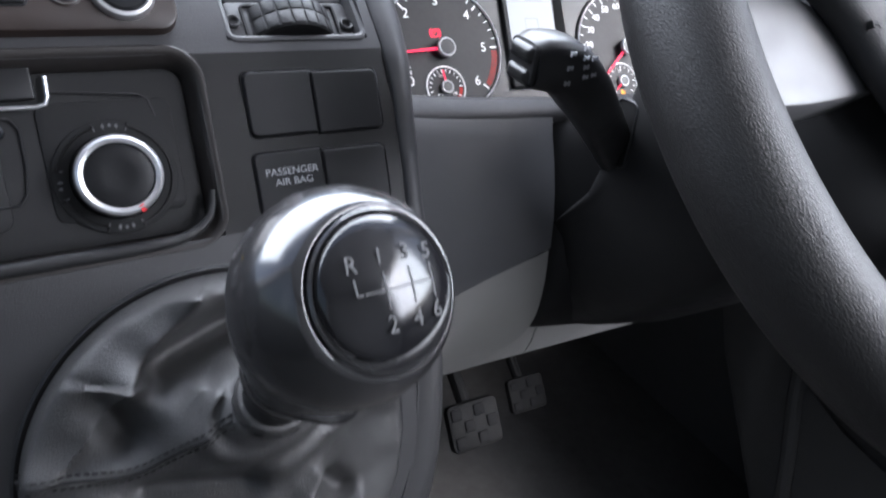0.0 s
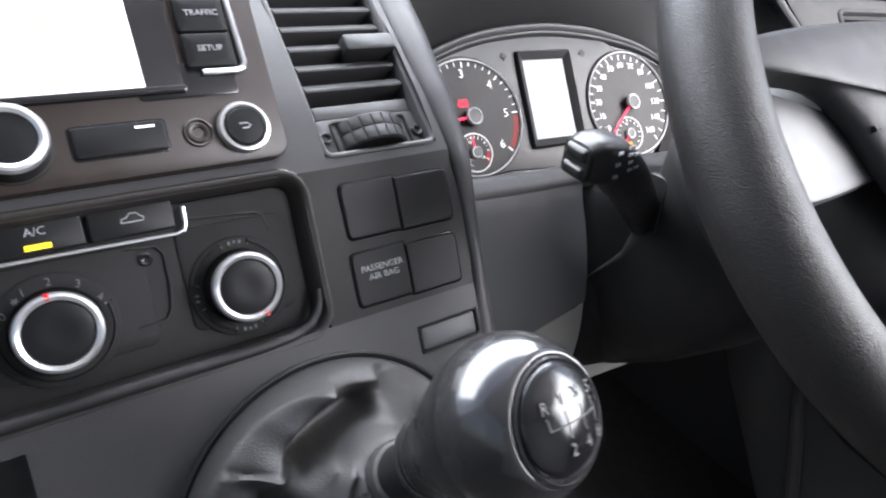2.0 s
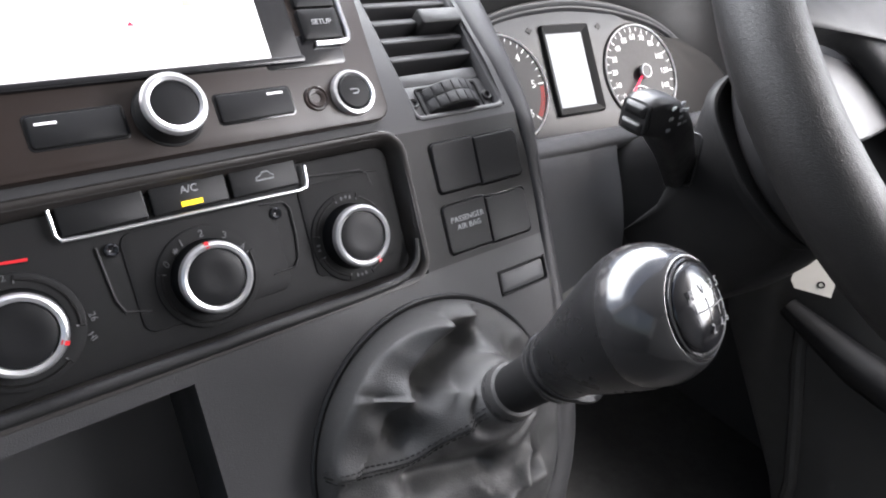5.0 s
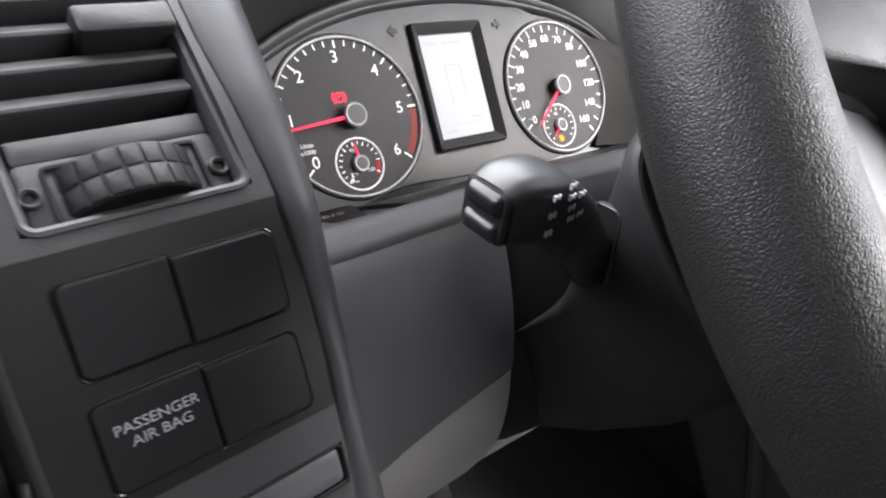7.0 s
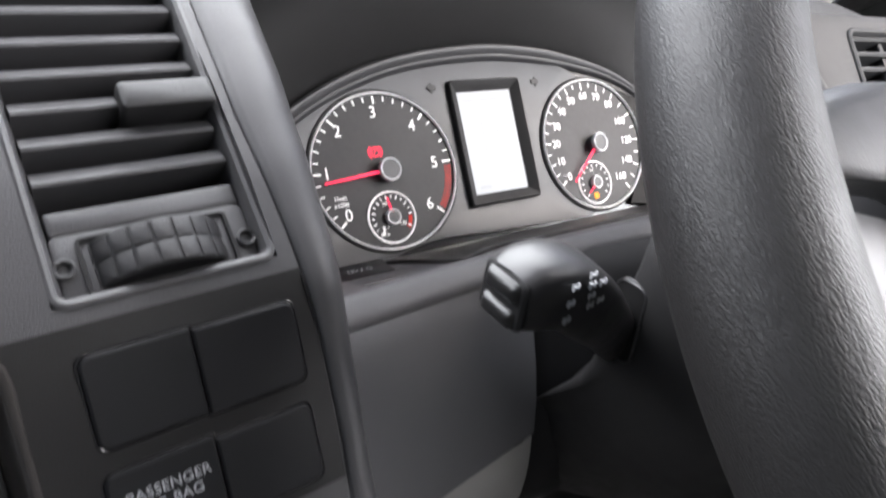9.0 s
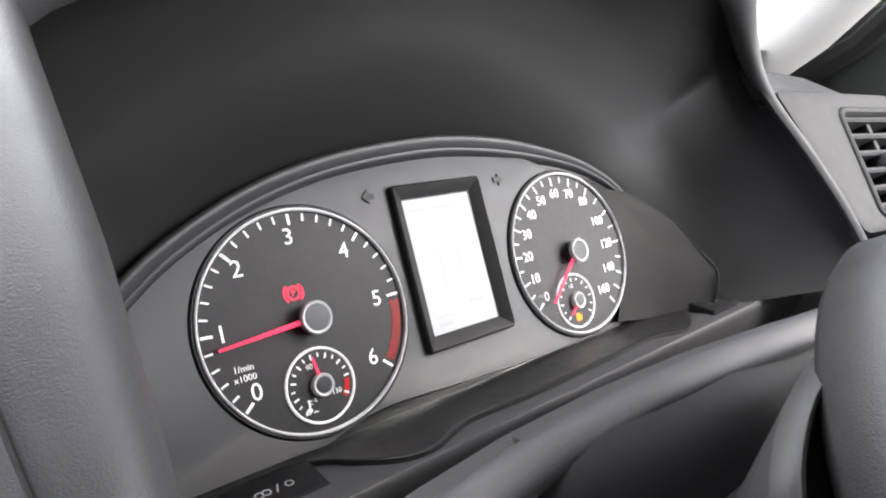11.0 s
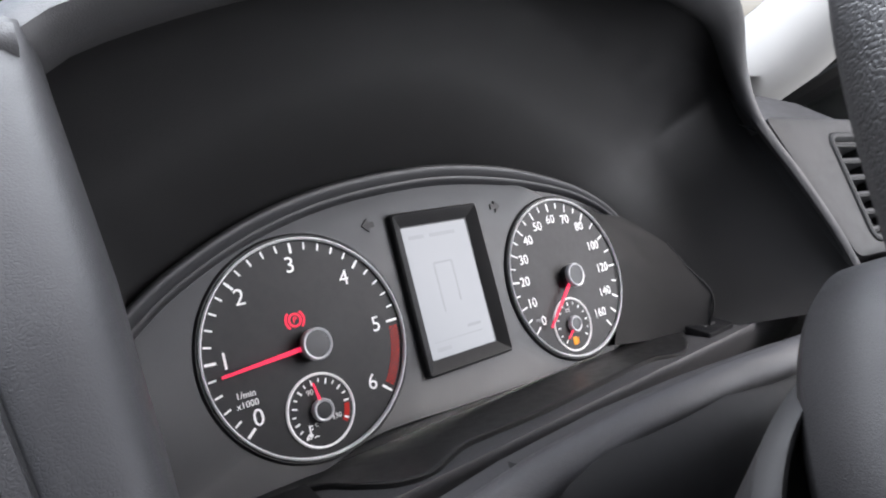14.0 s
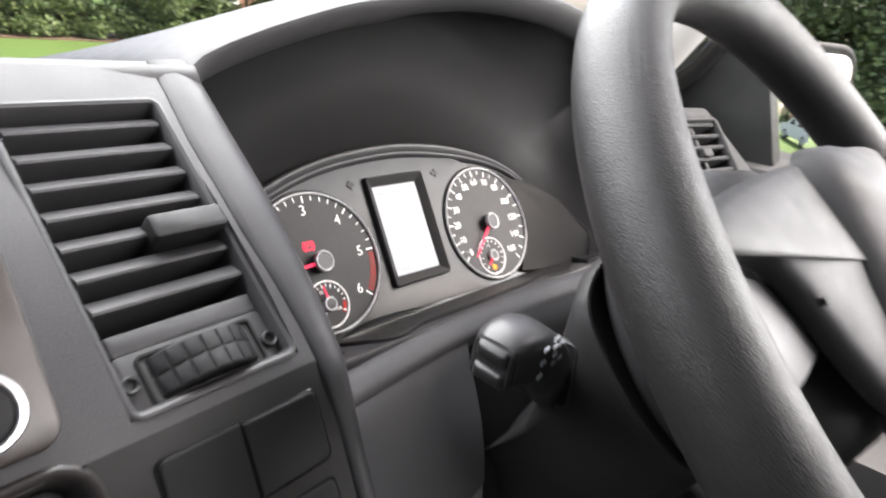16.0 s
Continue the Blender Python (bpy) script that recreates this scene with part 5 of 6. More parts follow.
cap = part("knob_cap", turned([(14.3, 10.5), (14.3, 17.2)] + [(r, dome(r)) for r in (13.6, 12, 10, 8, 6, 4, 2, 0.5)], 64), GLOSS, lever, "gloss black cap with the gear pattern", m=MT, angle=60)
for word, x, y in (("R", -8.2, 5.4), ("1", -2.8, 6), ("3", 2.8, 6), ("5", 8.2, 5.4), ("2", -2.8, -6.4), ("4", 2.8, -6.4), ("6", 8.0, -5.8)):
    lettering(word, 4.4, x, y, dome(math.hypot(x, y) - 1.2) + 0.05, KNOBPRINT, cap, turn=-4)
bm = bmesh.new()
for x0, y0, x1, y1 in ((-8.2, 0, -2.8, 0), (-2.8, 0, 2.8, 0), (2.8, 0, 8.2, 0), (-8.2, 0, -8.2, 3), (-2.8, -3.4, -2.8, 3.2), (2.8, -3.4, 2.8, 3.2), (8.2, -3.4, 8.2, 3)):
    for k in range(4):
        xa, ya, xb, yb = x0 + (x1 - x0) * k / 4, y0 + (y1 - y0) * k / 4, x0 + (x1 - x0) * (k + 1) / 4, y0 + (y1 - y0) * (k + 1) / 4
        bar(bm, xa, ya, xb, yb, 0.36, 16.8, dome(math.hypot((xa + xb) / 2, (ya + yb) / 2)) + 0.12)
part("pattern", bm, KNOBPRINT, cap, "shift pattern lines")
part("collar", ring_turned([(12.6, -57), (14.4, -56.4), (14.9, -55), (14.5, -53.6), (13.4, -53.2), (13.2, -51.8), (14.2, -51.2), (14.6, -50), (14.1, -48.8), (12.6, -48.4), (9, -50), (9, -56)], 56), KNOB, lever, "dark chrome collar of two rings below the knob", m=MK)
part("sleeve", turned([(10.4, -96), (10.6, -86), (10.8, -72), (11.4, -60), (12.2, -55)], 40), BLACK, lever, m=MK)


def lift_tab():
    """The lip of the reverse lift ring, drawn out to one side."""
    loops = []
    for rr, z in ((0.0, -56), (0.0, -51), (0.55, -50.2), (0.95, -50.6), (1.0, -52.2), (0.9, -54.2), (0.5, -55.4)):
        lp = []
        for k in range(48):
            a = 2 * math.pi * k / 48
            reach = 2.6 + 8.0 * max(0.0, math.cos(a - radians(-53))) ** 5
            r = 11.5 + reach * rr
            lp.append((r * math.cos(a) * MM, r * math.sin(a) * MM, (z - 2.4 * rr * reach / 14) * MM))
        loops.append(lp)
    return rings(loops + [loops[0]])


part("lift_tab", lift_tab(), BUTTON, lever, "black lip of the reverse lift ring", m=MK, angle=60)


BOOT_C = Vector((-57, -145, 0))
CUFF_C = KC - KD * 94
# folds: line, reach to its left and right, height; dents: line, reach, depth
FOLDS = [
    (((-40, -82), (-54, -79), (-66, -78)), 7, 5, 17),
    (((-66, -78), (-80, -89), (-91, -101)), 5, 17, 19),
    (((-86, -102), (-73, -104), (-62, -110)), 3.5, 13, 11),
    (((-124, -126), (-111, -128), (-94, -130), (-79, -123), (-64, -115)), 9, 4.5, 5),
    (((-59, -165), (-46, -161), (-37, -150)), 6, 4, 9),
    (((-59, -165), (-50, -180)), 4, 6, 8),
    (((-46, -161), (-34, -172), (-18, -176)), 5, 5, 7),
    (((-108, -148), (-78, -169), (-56, -184)), 10, 7, 6),
    (((-30, -134), (-14, -135), (4, -138)), 6, 5, 6),
]
DENTS = [((-50, -92, -80, -100), 7.5, 17), ((-98, -106, -94, -118), 6.5, 9), ((-92, -141, -62, -144), 6.5, 11), ((-30, -160, -24, -168), 6, 10), ((-18, -112, -6, -122), 8, 7), ((-66, -174, -60, -178), 5, 4)]


def off_line(u, w, x0, y0, x1, y1):
    """Distance from a line in plan and the side on which the point lies."""
    dx, dy = x1 - x0, y1 - y0
    t = min(1.0, max(0.0, ((u - x0) * dx + (w - y0) * dy) / (dx * dx + dy * dy)))
    return math.hypot(u - x0 - t * dx, w - y0 - t * dy), dx * (w - y0) - dy * (u - x0)


def fold_height(u, w):
    h = 0.0
    for pts, left, right, amp in FOLDS:
        d, sd = min(off_line(u, w, *a, *b) for a, b in zip(pts, pts[1:]))
        h += amp * math.exp(-(math.hypot(d, 0.9) - 0.9) / (left if sd > 0 else right))
    for line, reach, depth in DENTS:
        h -= depth * math.exp(-(off_line(u, w, *line)[0] / reach) ** 2)
    return h


def boot_loops():
    n, rows = 240, 80
    loops = []
    for j in range(rows + 1):
        f = j / rows
        lp = []
        for k in range(n):
            a = 2 * math.pi * k / n
            ca, sa = math.cos(a), math.sin(a)
            base = BOOT_C + Vector((71 * ca, 71 * sa, 0))
            top = CUFF_C + side * (11.4 * ca) + KD.cross(side) * (11.4 * sa)
            q = base.lerp(top, f)
            q.z = top.z * f ** 2.1
            low = 0.75 - 0.35 * math.sin(a) - 0.2 * math.cos(a)
            env = min(1.0, f / 0.045) * min(1.0, (1 - f) / 0.2)
            h = 15 * low * (1 - math.exp(-f / 0.045)) * math.exp(-(f / 0.5) ** 2) + 7 * math.sin(math.pi * f) * (0.6 - 0.4 * sa) + fold_height(q.x, q.y) * env
            h += (noise.noise(Vector((q.x / 16, q.y / 16, 1.0))) * 1.7 + noise.noise(Vector((q.x / 6.5, q.y / 6.5, 5.0))) * 0.3) * env
            h += 1.6 * math.sin(f * 44 + 2.5 * math.sin(2 * a + 1)) * math.exp(-((f - 0.86) / 0.09) ** 2)
            puff = Vector((ca, sa, 0)) * (5.0 * low * math.exp(-((f - 0.10) / 0.09) ** 2))
            lp.append((q + puff + Vector((0, 0, max(h, -q.z - 3)))) * MM)
        loops.append(lp)
    return loops


bl = boot_loops()
part("boot", rings(bl), LEATHER, lever, "creased black leather boot", angle=80)
cloud = np.array([tuple(p) for lp in bl for p in lp]) / MM


def on_boot(u, w):
    d2 = (cloud[:, 0] - u) ** 2 + (cloud[:, 1] - w) ** 2
    near = np.argsort(d2)[:6]
    return Vector((u, w, float(cloud[near, 2].mean()) + 0.25)) * MM


part("boot_ring", ring_turned([(74.5, -1), (74.5, 1.0), (73.5, 1.8), (72, 1.2), (70.5, -1), (70, -4)], 96, -57, -145), DARK, lever)
part("boot_cuff", turned([(12.4, -98), (13.2, -94), (12.8, -90), (12.0, -87.4), (10.6, -86.6)], 40), LEATHER, lever, "stitched boot cuff", m=MK)
SEAMS = [[(-127, -126), (-111, -128), (-94, -130), (-79, -123), (-65, -115.5)], [(-32, -128), (-22, -132), (-10, -135), (4, -138)]]
for seam in SEAMS:
    for off in (-2.0, 2.0):
        line = curve_points([(x, y + off, 0) for x, y in seam], 56 if len(seam) > 4 else 40)
        stitch = bmesh.new()
        for k in range(0, len(line) - 1, 2):
            a, b = line[k], line[k].lerp(line[k + 1], 1.25)
            tube([on_boot(a.x, a.y), on_boot(b.x, b.y)], 0.38 * MM, 5, stitch)
        tagged(part("stitching", stitch, BLACK, lever, "row of black stitching"), kind="stuff")
    line = curve_points([(x, y, 0) for x, y in seam], 40)
    part("seam", tube([on_boot(p.x, p.y) - Vector((0, 0, 0.3 * MM)) for p in line], 0.5 * MM, 6), BLACK, lever, "raised leather seam")
for k in range(14):
    a = 2 * math.pi * k / 14
    part("cuff_stitch", tube([(13.0 * math.cos(a + e) * MM, 13.0 * math.sin(a + e) * MM, (-92 + 2.6 * e) * MM) for e in (-0.12, 0.12)], 0.4 * MM, 5), BLACK, lever, m=MK)

# ---- floor, pedals, tag ----
def pedal(x, y, z, label):
    pd = thing("pedal", label, "pedal", Matrix.Translation((x, y, z)), "pedals")
    turn = Matrix.Rotation(radians(52), 4, "X")
    part("pad", plate(0, 0, 54, 44, 6, -8, 0, 2), RUBBER, pd, "ribbed rubber pad", m=turn)
    for i in range(4):
        for j in range(3):
            if (i + j) % 2 == 0:
                part("stud", plate(-18 + 12 * i, -13 + 13 * j, 11, 11, 2, -0.4, 1.4, 0.7), STEEL, pd, "worn raised square", m=turn)
    part("arm", tube([(0, 0.012, -0.004), (0, 0.06, 0.03), (0.004, 0.18, 0.16), (0.004, 1.03 - y, 0.24)], 0.007, 10), RUBBER, pd)


pedal(0.308, 0.500, 0.941, "black rubber clutch pedal with worn studs")
pedal(0.475, 0.62, 0.82, "black rubber brake pedal in the dark footwell")

tag = thing("paper_tag", "small off-white tag hanging below the steering column", "tag", look((0.4600, 0.3500, 1.1535), (0.1, 0.16, 1.38)) @ Matrix.Scale(1.65, 4))
q = [(-9, -14), (8, -14), (10.5, -10.5), (10.5, 8), (5.5, 15), (-6, 15), (-9.5, 9)]
part("card", rings([[(x * MM, y * MM, z * MM) for x, y in q] for z in (-0.6, 0.6)], cap0=True, cap1=True), PAPER, tag)
part("eyelet", ring_turned([(1.9, -0.8), (1.9, 0.8), (1.0, 0.8), (1.0, -0.8)], 20, -3, -9), BLACK, tag)

# ---- cab shell ----
def shell(name, bm, mat, label, category):
    return tagged(part(name, bm, mat), label, category, kind="structure")


shell("floor", block(-0.90, 0.86, -0.70, 1.02, 0.62, 0.66), CARPET, "dark carpeted cab floor", "floor")
shell("wall_front", block(-0.90, 0.86, 1.02, 1.06, 0.62, 1.33), CARPET, "dark carpeted bulkhead behind the pedals", "wall")
shell("wall_rear", block(-0.90, 0.86, -0.74, -0.70, 0.62, 2.0), BULKHEAD, "plain grey bulkhead behind the seats", "wall")
shell("ceiling", block(-0.80, 0.76, -0.70, 0.34, 1.96, 2.0), HEADLINER, "grey cloth headliner", "ceiling")
shell("door_1", rings([[(0.80, y, 0.66), (0.80, y, 1.10), (0.785, y, 1.16), (0.80, y, 1.22), (0.815, y, 1.30), (0.86, y, 1.31), (0.86, y, 0.66)] for y in (-0.70, 0.0, 0.5, 1.02)], cap0=True, cap1=True), DOORGREY, "dark plastic driver's door lining", "door")
FRONT_EDGE = [(0.66, 0.325), (0.72, 0.345), (0.78, 0.372), (0.87, 0.43), (0.955, 0.485), (1.0, 0.505), (1.05, 0.52), (1.10, 0.53)]
loops = []
for z, y in FRONT_EDGE:
    ins = 0.010 if z > 1.09 else 0.0
    loops.append([(0.80, y + 0.012, z), (0.64, y + 0.008, z), (0.626 + ins, y, z), (0.62 + ins, y - 0.014, z), (0.62 + ins, y - 0.10, z), (0.625 + ins, y - 0.25, z), (0.64, -0.45, z), (0.80, -0.46, z)])
shell("door_pocket", rings(loops, cap0=True, cap1=True), DOORGREY, "grey moulded pocket of the driver's door", "door pocket")
shell("pocket_rib", tube([(0.619, 0.335, 0.68), (0.6185, 0.345, 0.80), (0.6185, 0.372, 0.90), (0.619, 0.392, 0.965), (0.620, 0.40, 1.0)], 0.008, 10), DOORGREY, "raised rib on the door pocket", "rib")
shell("door_ledge", tube([(0.612, 0.42, 1.02), (0.610, 0.33, 0.995), (0.612, 0.20, 0.975), (0.62, 0.0, 0.96)], [0.012, 0.022, 0.026, 0.026], 12), DARK, "rounded ledge along the driver's door", "door ledge")
shell("door_2", rings([[(-0.84, y, 0.66), (-0.84, y, 1.10), (-0.825, y, 1.16), (-0.855, y, 1.30), (-0.90, y, 1.31), (-0.90, y, 0.66)] for y in (-0.70, 0.0, 0.5, 1.02)], cap0=True, cap1=True), DARK, "dark plastic passenger door lining", "door")
for nm, s in (("pillar_1", 1), ("pillar_2", -1)):
    x0 = 0.775 if s > 0 else -0.815
    x1 = 0.70 if s > 0 else -0.74
    pth = [(x0 + 0.02 * s, 0.86, 1.22), (x0, 0.66, 1.36), (x0 - 0.005 * s, 0.60, 1.42), (x0 - 0.03 * s, 0.45, 1.62), (x1, 0.33, 1.97)]
    shell(nm, tube(pth, [0.05, 0.05, 0.048, 0.042, 0.045], 14, flat=0.8), PILLAR, "light grey windscreen pillar trim", "pillar")
    shell("rear_" + nm, tube([(x0 + 0.05 * s, -0.62, 1.25), (x1, -0.62, 1.98)], 0.06, 10), PILLAR, "grey pillar behind the door window", "pillar")
    shell("window_seal", tube([(x0 + 0.055 * s, 0.66, 1.31), (x0 + 0.05 * s, 0.56, 1.40), (x0 + 0.02 * s, 0.42, 1.60), (x1 + 0.05 * s, 0.28, 1.96)], 0.012, 8), SEAL, "black rubber window seal", "seal")
    gx = x0 + 0.055 * s
    pane = shell("window_1" if s > 0 else "window_2", rings([[(gx + d0, 0.68, 1.30), (gx + d0, -0.60, 1.30), (gx + d0 - 0.09 * s, -0.60, 1.96), (gx + d0 - 0.09 * s, 0.28, 1.96)] for d0 in (0, 0.004)], cap0=True, cap1=True), GLASS if s > 0 else DIMGLASS, "clear side window glass" if s > 0 else "unseen side window glass darkened to dim the light", "window")
    # The unseen passenger pane keeps its shadow so that its added tint dims light.
    pane.visible_shadow = s < 0
pane = shell("windscreen", rings([[(-0.82, 1.02 + d0, 1.325), (0.80, 1.02 + d0, 1.325), (0.74, 0.36 + d0, 1.965), (-0.78, 0.36 + d0, 1.965)] for d0 in (0, 0.005)], cap0=True, cap1=True), GLASS, "clear windscreen glass", "windscreen")
pane.visible_shadow = False

# side vent in the sloping end of the dashboard
rv = thing("air_vent", "small slatted side air vent in a light grey surround", "air vent", MV, "air vents")
part("surround", frame_ring(0, 0, 86, 78, 9, [(0, -4), (0.4, 1.6), (1.6, 2.4), (3.6, 2.0), (5.2, 0.2), (6.0, -5), (6.0, -26), (0, -26)]), TRIM, rv, "light grey surround")
part("duct", plate(0, 0, 82, 74, 8, -30, -25, 1), GLOSS, rv, "dark duct")
for k in range(6):
    y = -30 + 12.2 * k
    part("slat", rings([[(x * MM, (y + a) * MM, b * MM) for a, b in ((-2.2, -16), (-1.6, -1.4), (0, -0.4), (2.0, -1.2), (2.4, -3), (-0.4, -16))] for x in (-37.5, 37.5)], cap0=True, cap1=True), TRIM, rv)
part("divider", plate(0, 0, 5, 66, 1, -14, -4, 0.8), TRIM, rv)
part("slider", plate(0, 0.4, 14, 9, 1.5, -6, 3, 1.2), TRIM, rv, "slider tab")

# door mirror outside the window
mirror = thing("door_mirror", "dark grey door mirror with bright glass", "door mirror")
part("sail_panel", rings([[(0.846 + d0, 0.62, 1.295), (0.846 + d0, 0.445, 1.292), (0.840 + d0, 0.476, 1.398), (0.838 + d0, 0.50, 1.425), (0.838 + d0, 0.545, 1.438), (0.84 + d0, 0.62, 1.40)] for d0 in (-0.014, 0.014)], cap0=True, cap1=True), DARK, mirror, "dark triangular mount")
MM2 = axes((1.047, 0.485, 1.345), -22, 2)
part("housing", rings([rrect(0, 0, 162, 190, 36, z, o) for o, z in ((6, 6), (-2, 9), (-8, 6), (-10, -20), (0, -70), (25, -100), (60, -112))], cap0=True, cap1=True), DARK, mirror, "dark grey housing", m=MM2, angle=60)
part("arm", tube([(0.85, 0.50, 1.31), (0.92, 0.505, 1.285), (1.0, 0.52, 1.30)], 0.028, 12), DARK, mirror)
part("glass", plate(0, 0, 150, 178, 30, 5, 9.2, 0.5), MIRROR, mirror, "mirror glass", m=MM2)

# ---- outdoors ----
shell("ground", rings([[(x, y, 0) for x in (-300, -30, 0, 30, 300)] for y in (-300, -40, 0, 40, 300)], closed=False), GRASS, "mown green lawn", "ground")
shell("road", block(-60, 60, -6.0, 8.5, -0.05, 0.012), ASPHALT, "grey asphalt road", "road")
rng = random.Random(4)


def clump(bm_lists, centre, radius, count, size, squash=0.8):
    verts, faces = bm_lists
    for _ in range(count):
        while True:
            v = Vector((rng.uniform(-1, 1), rng.uniform(-1, 1), rng.uniform(-1, 1)))
            if 0.25 < v.length < 1:
                break
        v = v * (0.55 + 0.45 * rng.random())
        c = Vector(centre) + Vector((v.x * radius, v.y * radius, v.z * radius * squash))
        e = Euler((rng.uniform(0, 6.3), rng.uniform(0, 6.3), rng.uniform(0, 6.3))).to_matrix()
        s = size * rng.uniform(0.6, 1.3)
        i = len(verts)
        for x, y, z in ((0, -0.5, 0), (0.32, 0, 0.08), (0, 0.6, 0), (-0.32, 0, 0.08)):
            verts.append(c + e @ Vector((x * s, y * s, z * s)))
        faces.append((i, i + 1, i + 2, i + 3))


def leaf_mesh(name, lists, mat):
    me = bpy.data.meshes.new(name)
    me.from_pydata([tuple(v) for v in lists[0]], [], lists[1])
    me.materials.append(mat)
    return me


def bush(x, y, h, label):
    b = thing("hedge_bush", label, "bush", Matrix.Translation((x, y, 0)), "hedge")
    part("stems", tube([(0, 0, 0), (0.1, 0, h * 0.4), (-0.1, 0.1, h * 0.8)], [0.09, 0.06, 0.02], 7), BARK, b)
    lists = ([], [])
    for k in range(9):
        clump(lists, (-1.2 + 0.3 * k, rng.uniform(-0.9, 0.5), rng.uniform(0.1, 0.3)), rng.uniform(0.35, 0.5), 190, 0.12)
    for _ in range(38):
        clump(lists, (rng.uniform(-1.3, 1.3), rng.uniform(-0.9, 0.7), rng.uniform(0.35, h - 0.3)), rng.uniform(0.4, 0.75), 210, 0.13)
    part("leaves", leaf_mesh("leaves", lists, HEDGELEAF), HEDGELEAF, b)
    return b


proto = [bush(1 + 2.1 * k, 17.8 + 0.3 * math.sin(k), 3.2 + 0.5 * math.sin(k * 1.7), "dense green garden hedge bush beside the lawn") for k in range(3)]
for k in range(3, 18):
    copy_thing(proto[k % 3], Matrix.Translation((-9.6 + 1.45 * (k - 3) + 0.2 * math.sin(k * 3), 17.7 + 0.4 * math.sin(k * 2), 0)) @ Matrix.Rotation(k * 1.3, 4, "Z"))
for k, (x, y) in enumerate(((13.2, 5.2), (13.6, 3.6), (13.4, 2.2), (14.0, 0.8), (13.6, -0.8), (13.5, -28.5), (15.6, -28.3))):
    copy_thing(proto[(k + 1) % 3], Matrix.Translation((x, y, 0)) @ Matrix.Rotation(k * 2.1, 4, "Z"))
shell("soil", block(-12, 12, 16.6, 19.0, -0.04, 0.03), SOIL, "bare soil bed below the hedge", "soil")


def tree(x, y, h, label, spread=2.6):
    t = thing("tree", label, "tree", Matrix.Translation((x, y, 0)), "trees")
    bm = tube([(0, 0, 0), (0.1, 0.05, h * 0.3), (0, 0.1, h * 0.6), (0.1, 0, h * 0.9)], [0.28, 0.2, 0.13, 0.04], 9)
    lists = ([], [])
    for k in range(9):
        a = k * 2.4
        z0 = h * (0.3 + 0.06 * k)
        tip = (math.cos(a) * spread * 0.8, math.sin(a) * spread * 0.8, z0 + h * 0.2)
        tube([(0.05, 0.05, z0), (tip[0] * 0.5, tip[1] * 0.5, z0 + h * 0.08), tip], [0.09, 0.06, 0.02], 6, bm)
        for q in range(4):
            clump(lists, (tip[0] * rng.uniform(0.4, 1.1), tip[1] * rng.uniform(0.4, 1.1), tip[2] + rng.uniform(-0.8, 0.8)), rng.uniform(0.6, 1.1), 130, 0.24)
    part("trunk", bm, BARK, t)
    part("crown", leaf_mesh("crown", lists, TREELEAF), TREELEAF, t)
    return t


t0 = tree(21, 5.5, 8, "leafy green tree beside the road")
copy_thing(t0, Matrix.Translation((24, 1.0, -0.6)) @ Matrix.Rotation(1.1, 4, "Z"))
copy_thing(t0, Matrix.Translation((20, -4.0, -1.0)) @ Matrix.Rotation(2.3, 4, "Z"))
copy_thing(t0, Matrix.Translation((26, 30, 0)) @ Matrix.Rotation(0.5, 4, "Z"))


def house(m, w, dpt, h, label):
    hs = thing("house", label, "house", m)
    part("wall", block(-w / 2, w / 2, 0, dpt, 0, h), BRICK, hs, "red brick wall", smooth=False)
    part("roof", rings([[(-w / 2 - 0.3, -0.4, h), (-w / 2 - 0.3, dpt / 2, h + 2.6), (-w / 2 - 0.3, dpt + 0.4, h)], [(w / 2 + 0.3, -0.4, h), (w / 2 + 0.3, dpt / 2, h + 2.6), (w / 2 + 0.3, dpt + 0.4, h)]], cap0=True, cap1=True), ROOF, hs, "brown tiled roof", smooth=False)
    for fl in (0.9, 3.5):
        for k in range(3):
            x = -w / 2 + w * (k + 0.5) / 3
            wd = part("window", block(x - 0.75, x + 0.75, -0.06, 0.02, fl, fl + 1.25), UPVC, hs, smooth=False)
            for q in (-0.36, 0.36):
                part("pane", block(x + q - 0.3, x + q + 0.3, -0.075, -0.06, fl + 0.1, fl + 1.15), CARGLASS, wd, smooth=False)
    return hs


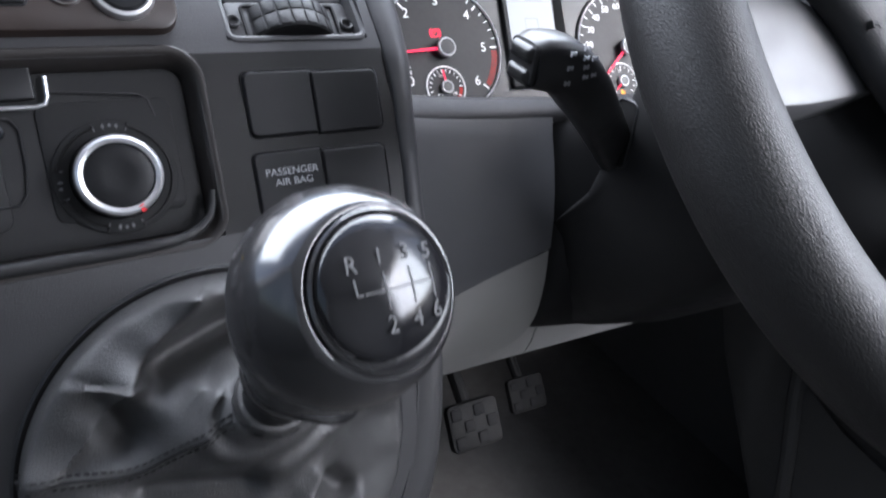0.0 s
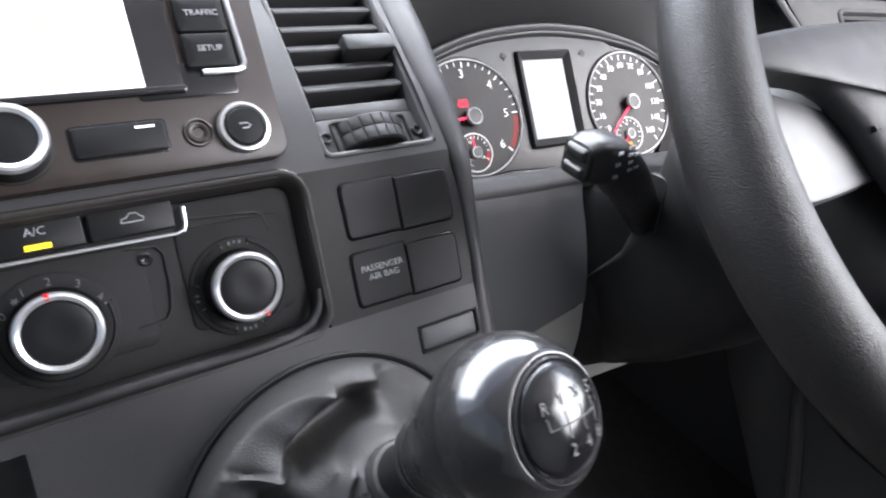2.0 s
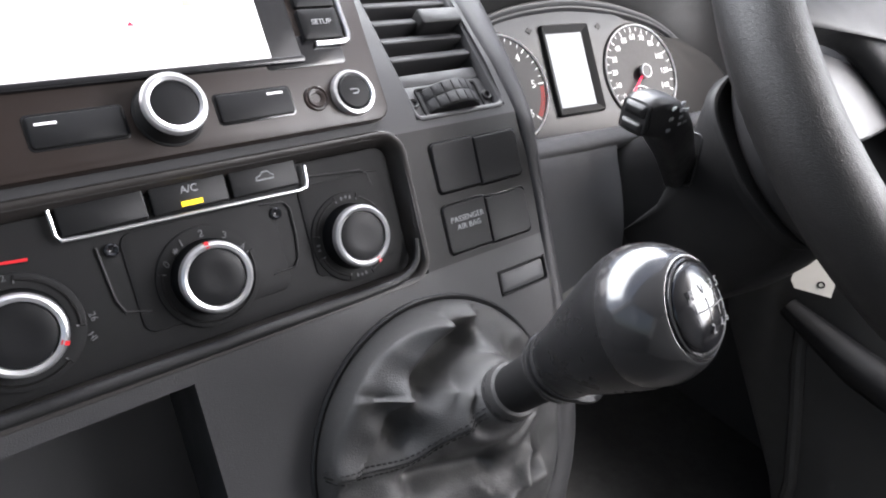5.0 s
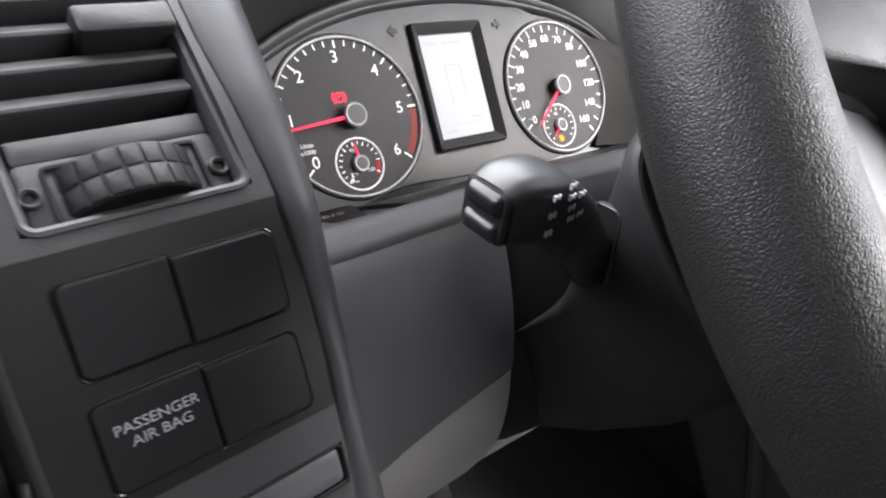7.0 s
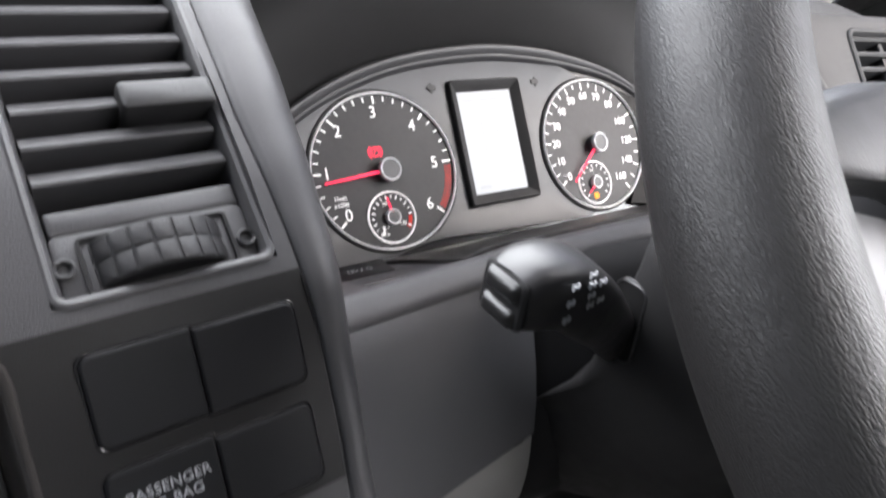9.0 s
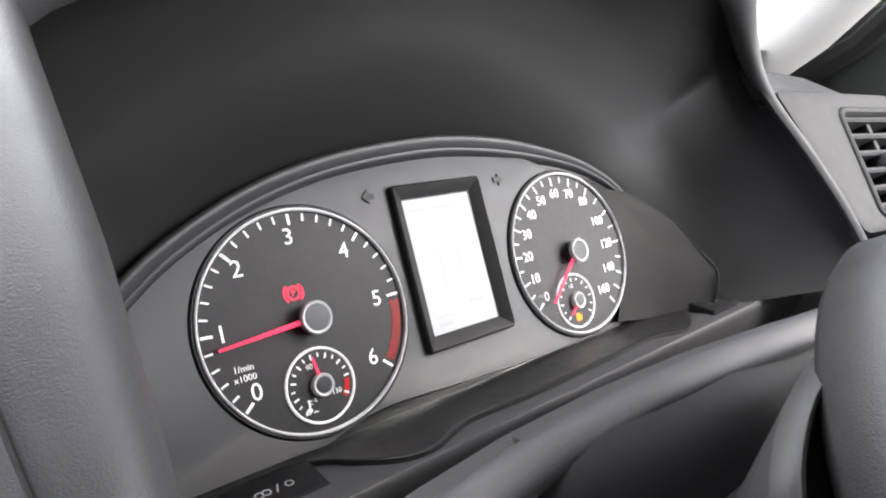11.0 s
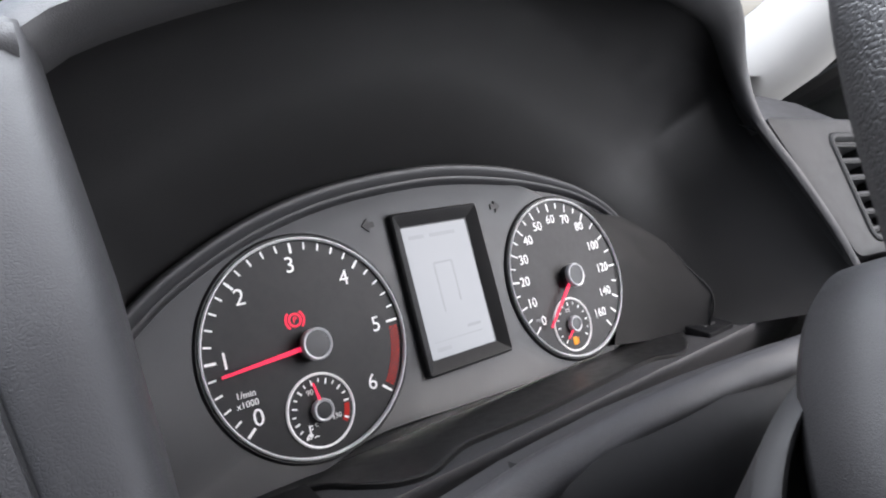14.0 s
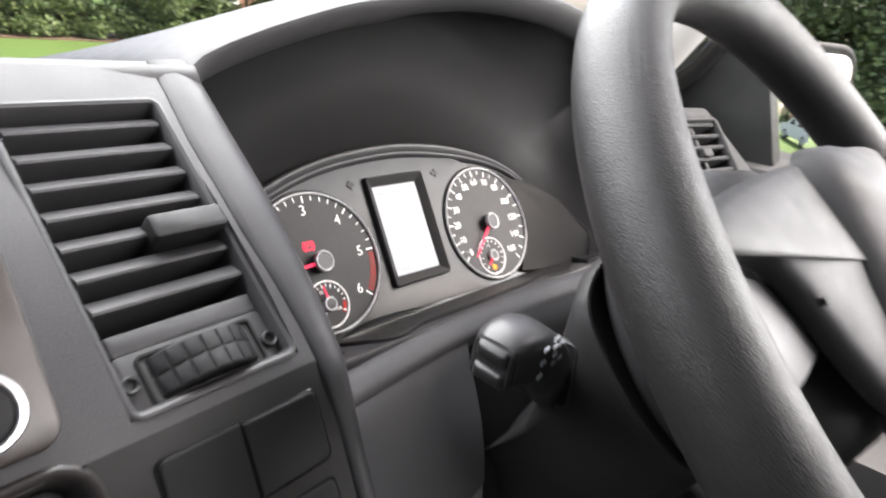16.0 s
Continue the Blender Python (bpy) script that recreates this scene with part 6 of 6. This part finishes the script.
house(Matrix.Translation((18.5, 27, 0)) @ Matrix.Rotation(radians(-25), 4, "Z"), 9, 7, 5.4, "red brick house with white framed windows")
house(Matrix.Translation((20.5, -25, 0)) @ Matrix.Rotation(radians(215), 4, "Z"), 11, 7, 3.0, "brown brick house behind the parked car")


def parked_car(m, label):
    c = thing("parked_car", label, "car", m)
    prof = [(-2.1, 0.35), (-2.15, 0.75), (-2.0, 0.95), (-1.25, 1.02), (-0.6, 1.42), (0.9, 1.45), (1.55, 1.05), (2.0, 0.95), (2.12, 0.6), (2.08, 0.35)]
    part("body", rings([[(x, y * s0, z) for x, z in prof] for y, s0 in ((-0.86, 1), (-0.80, 1), (0.80, 1), (0.86, 1))], cap0=True, cap1=True), CARPAINT, c, angle=40)
    for s in (-1, 1):
        for x0, x1 in ((-0.95, 0.05), (0.12, 1.2)):
            part("side_window", rings([[(x0 + 0.15, s * d0, 1.05), (x1, s * d0, 1.05), (x1 - 0.25, s * d0, 1.36), (x0 + 0.45, s * d0, 1.36)] for d0 in (0.855, 0.872)], cap0=True, cap1=True), CARGLASS, c, smooth=False)
        for x in (-1.3, 1.3):
            wh = part("wheel", turned([(0.20e3, -90), (0.31e3, -90), (0.32e3, -60), (0.32e3, 60), (0.31e3, 90), (0.20e3, 90)], 28), TYRE, c, m=Matrix.Translation((x, s * 0.80, 0.32)) @ Matrix.Rotation(radians(90), 4, "X"))
            part("hub_cap", turned([(0.20e3, -95), (0.19e3, -99), (0.05e3, -100)] if s > 0 else [(0.20e3, 95), (0.19e3, 99), (0.05e3, 100)], 24), SILVERPAINT, wh)
    part("windscreen", rings([[(0.95 + d0, -0.7, 1.43), (0.95 + d0, 0.7, 1.43), (1.58 + d0, 0.74, 1.06), (1.58 + d0, -0.74, 1.06)] for d0 in (0.0, 0.02)], cap0=True, cap1=True), CARGLASS, c, smooth=False)
    return c


parked_car(Matrix.Translation((7.6, -9.6, 0)) @ Matrix.Rotation(radians(42), 4, "Z"), "silver parked car beside the lawn")
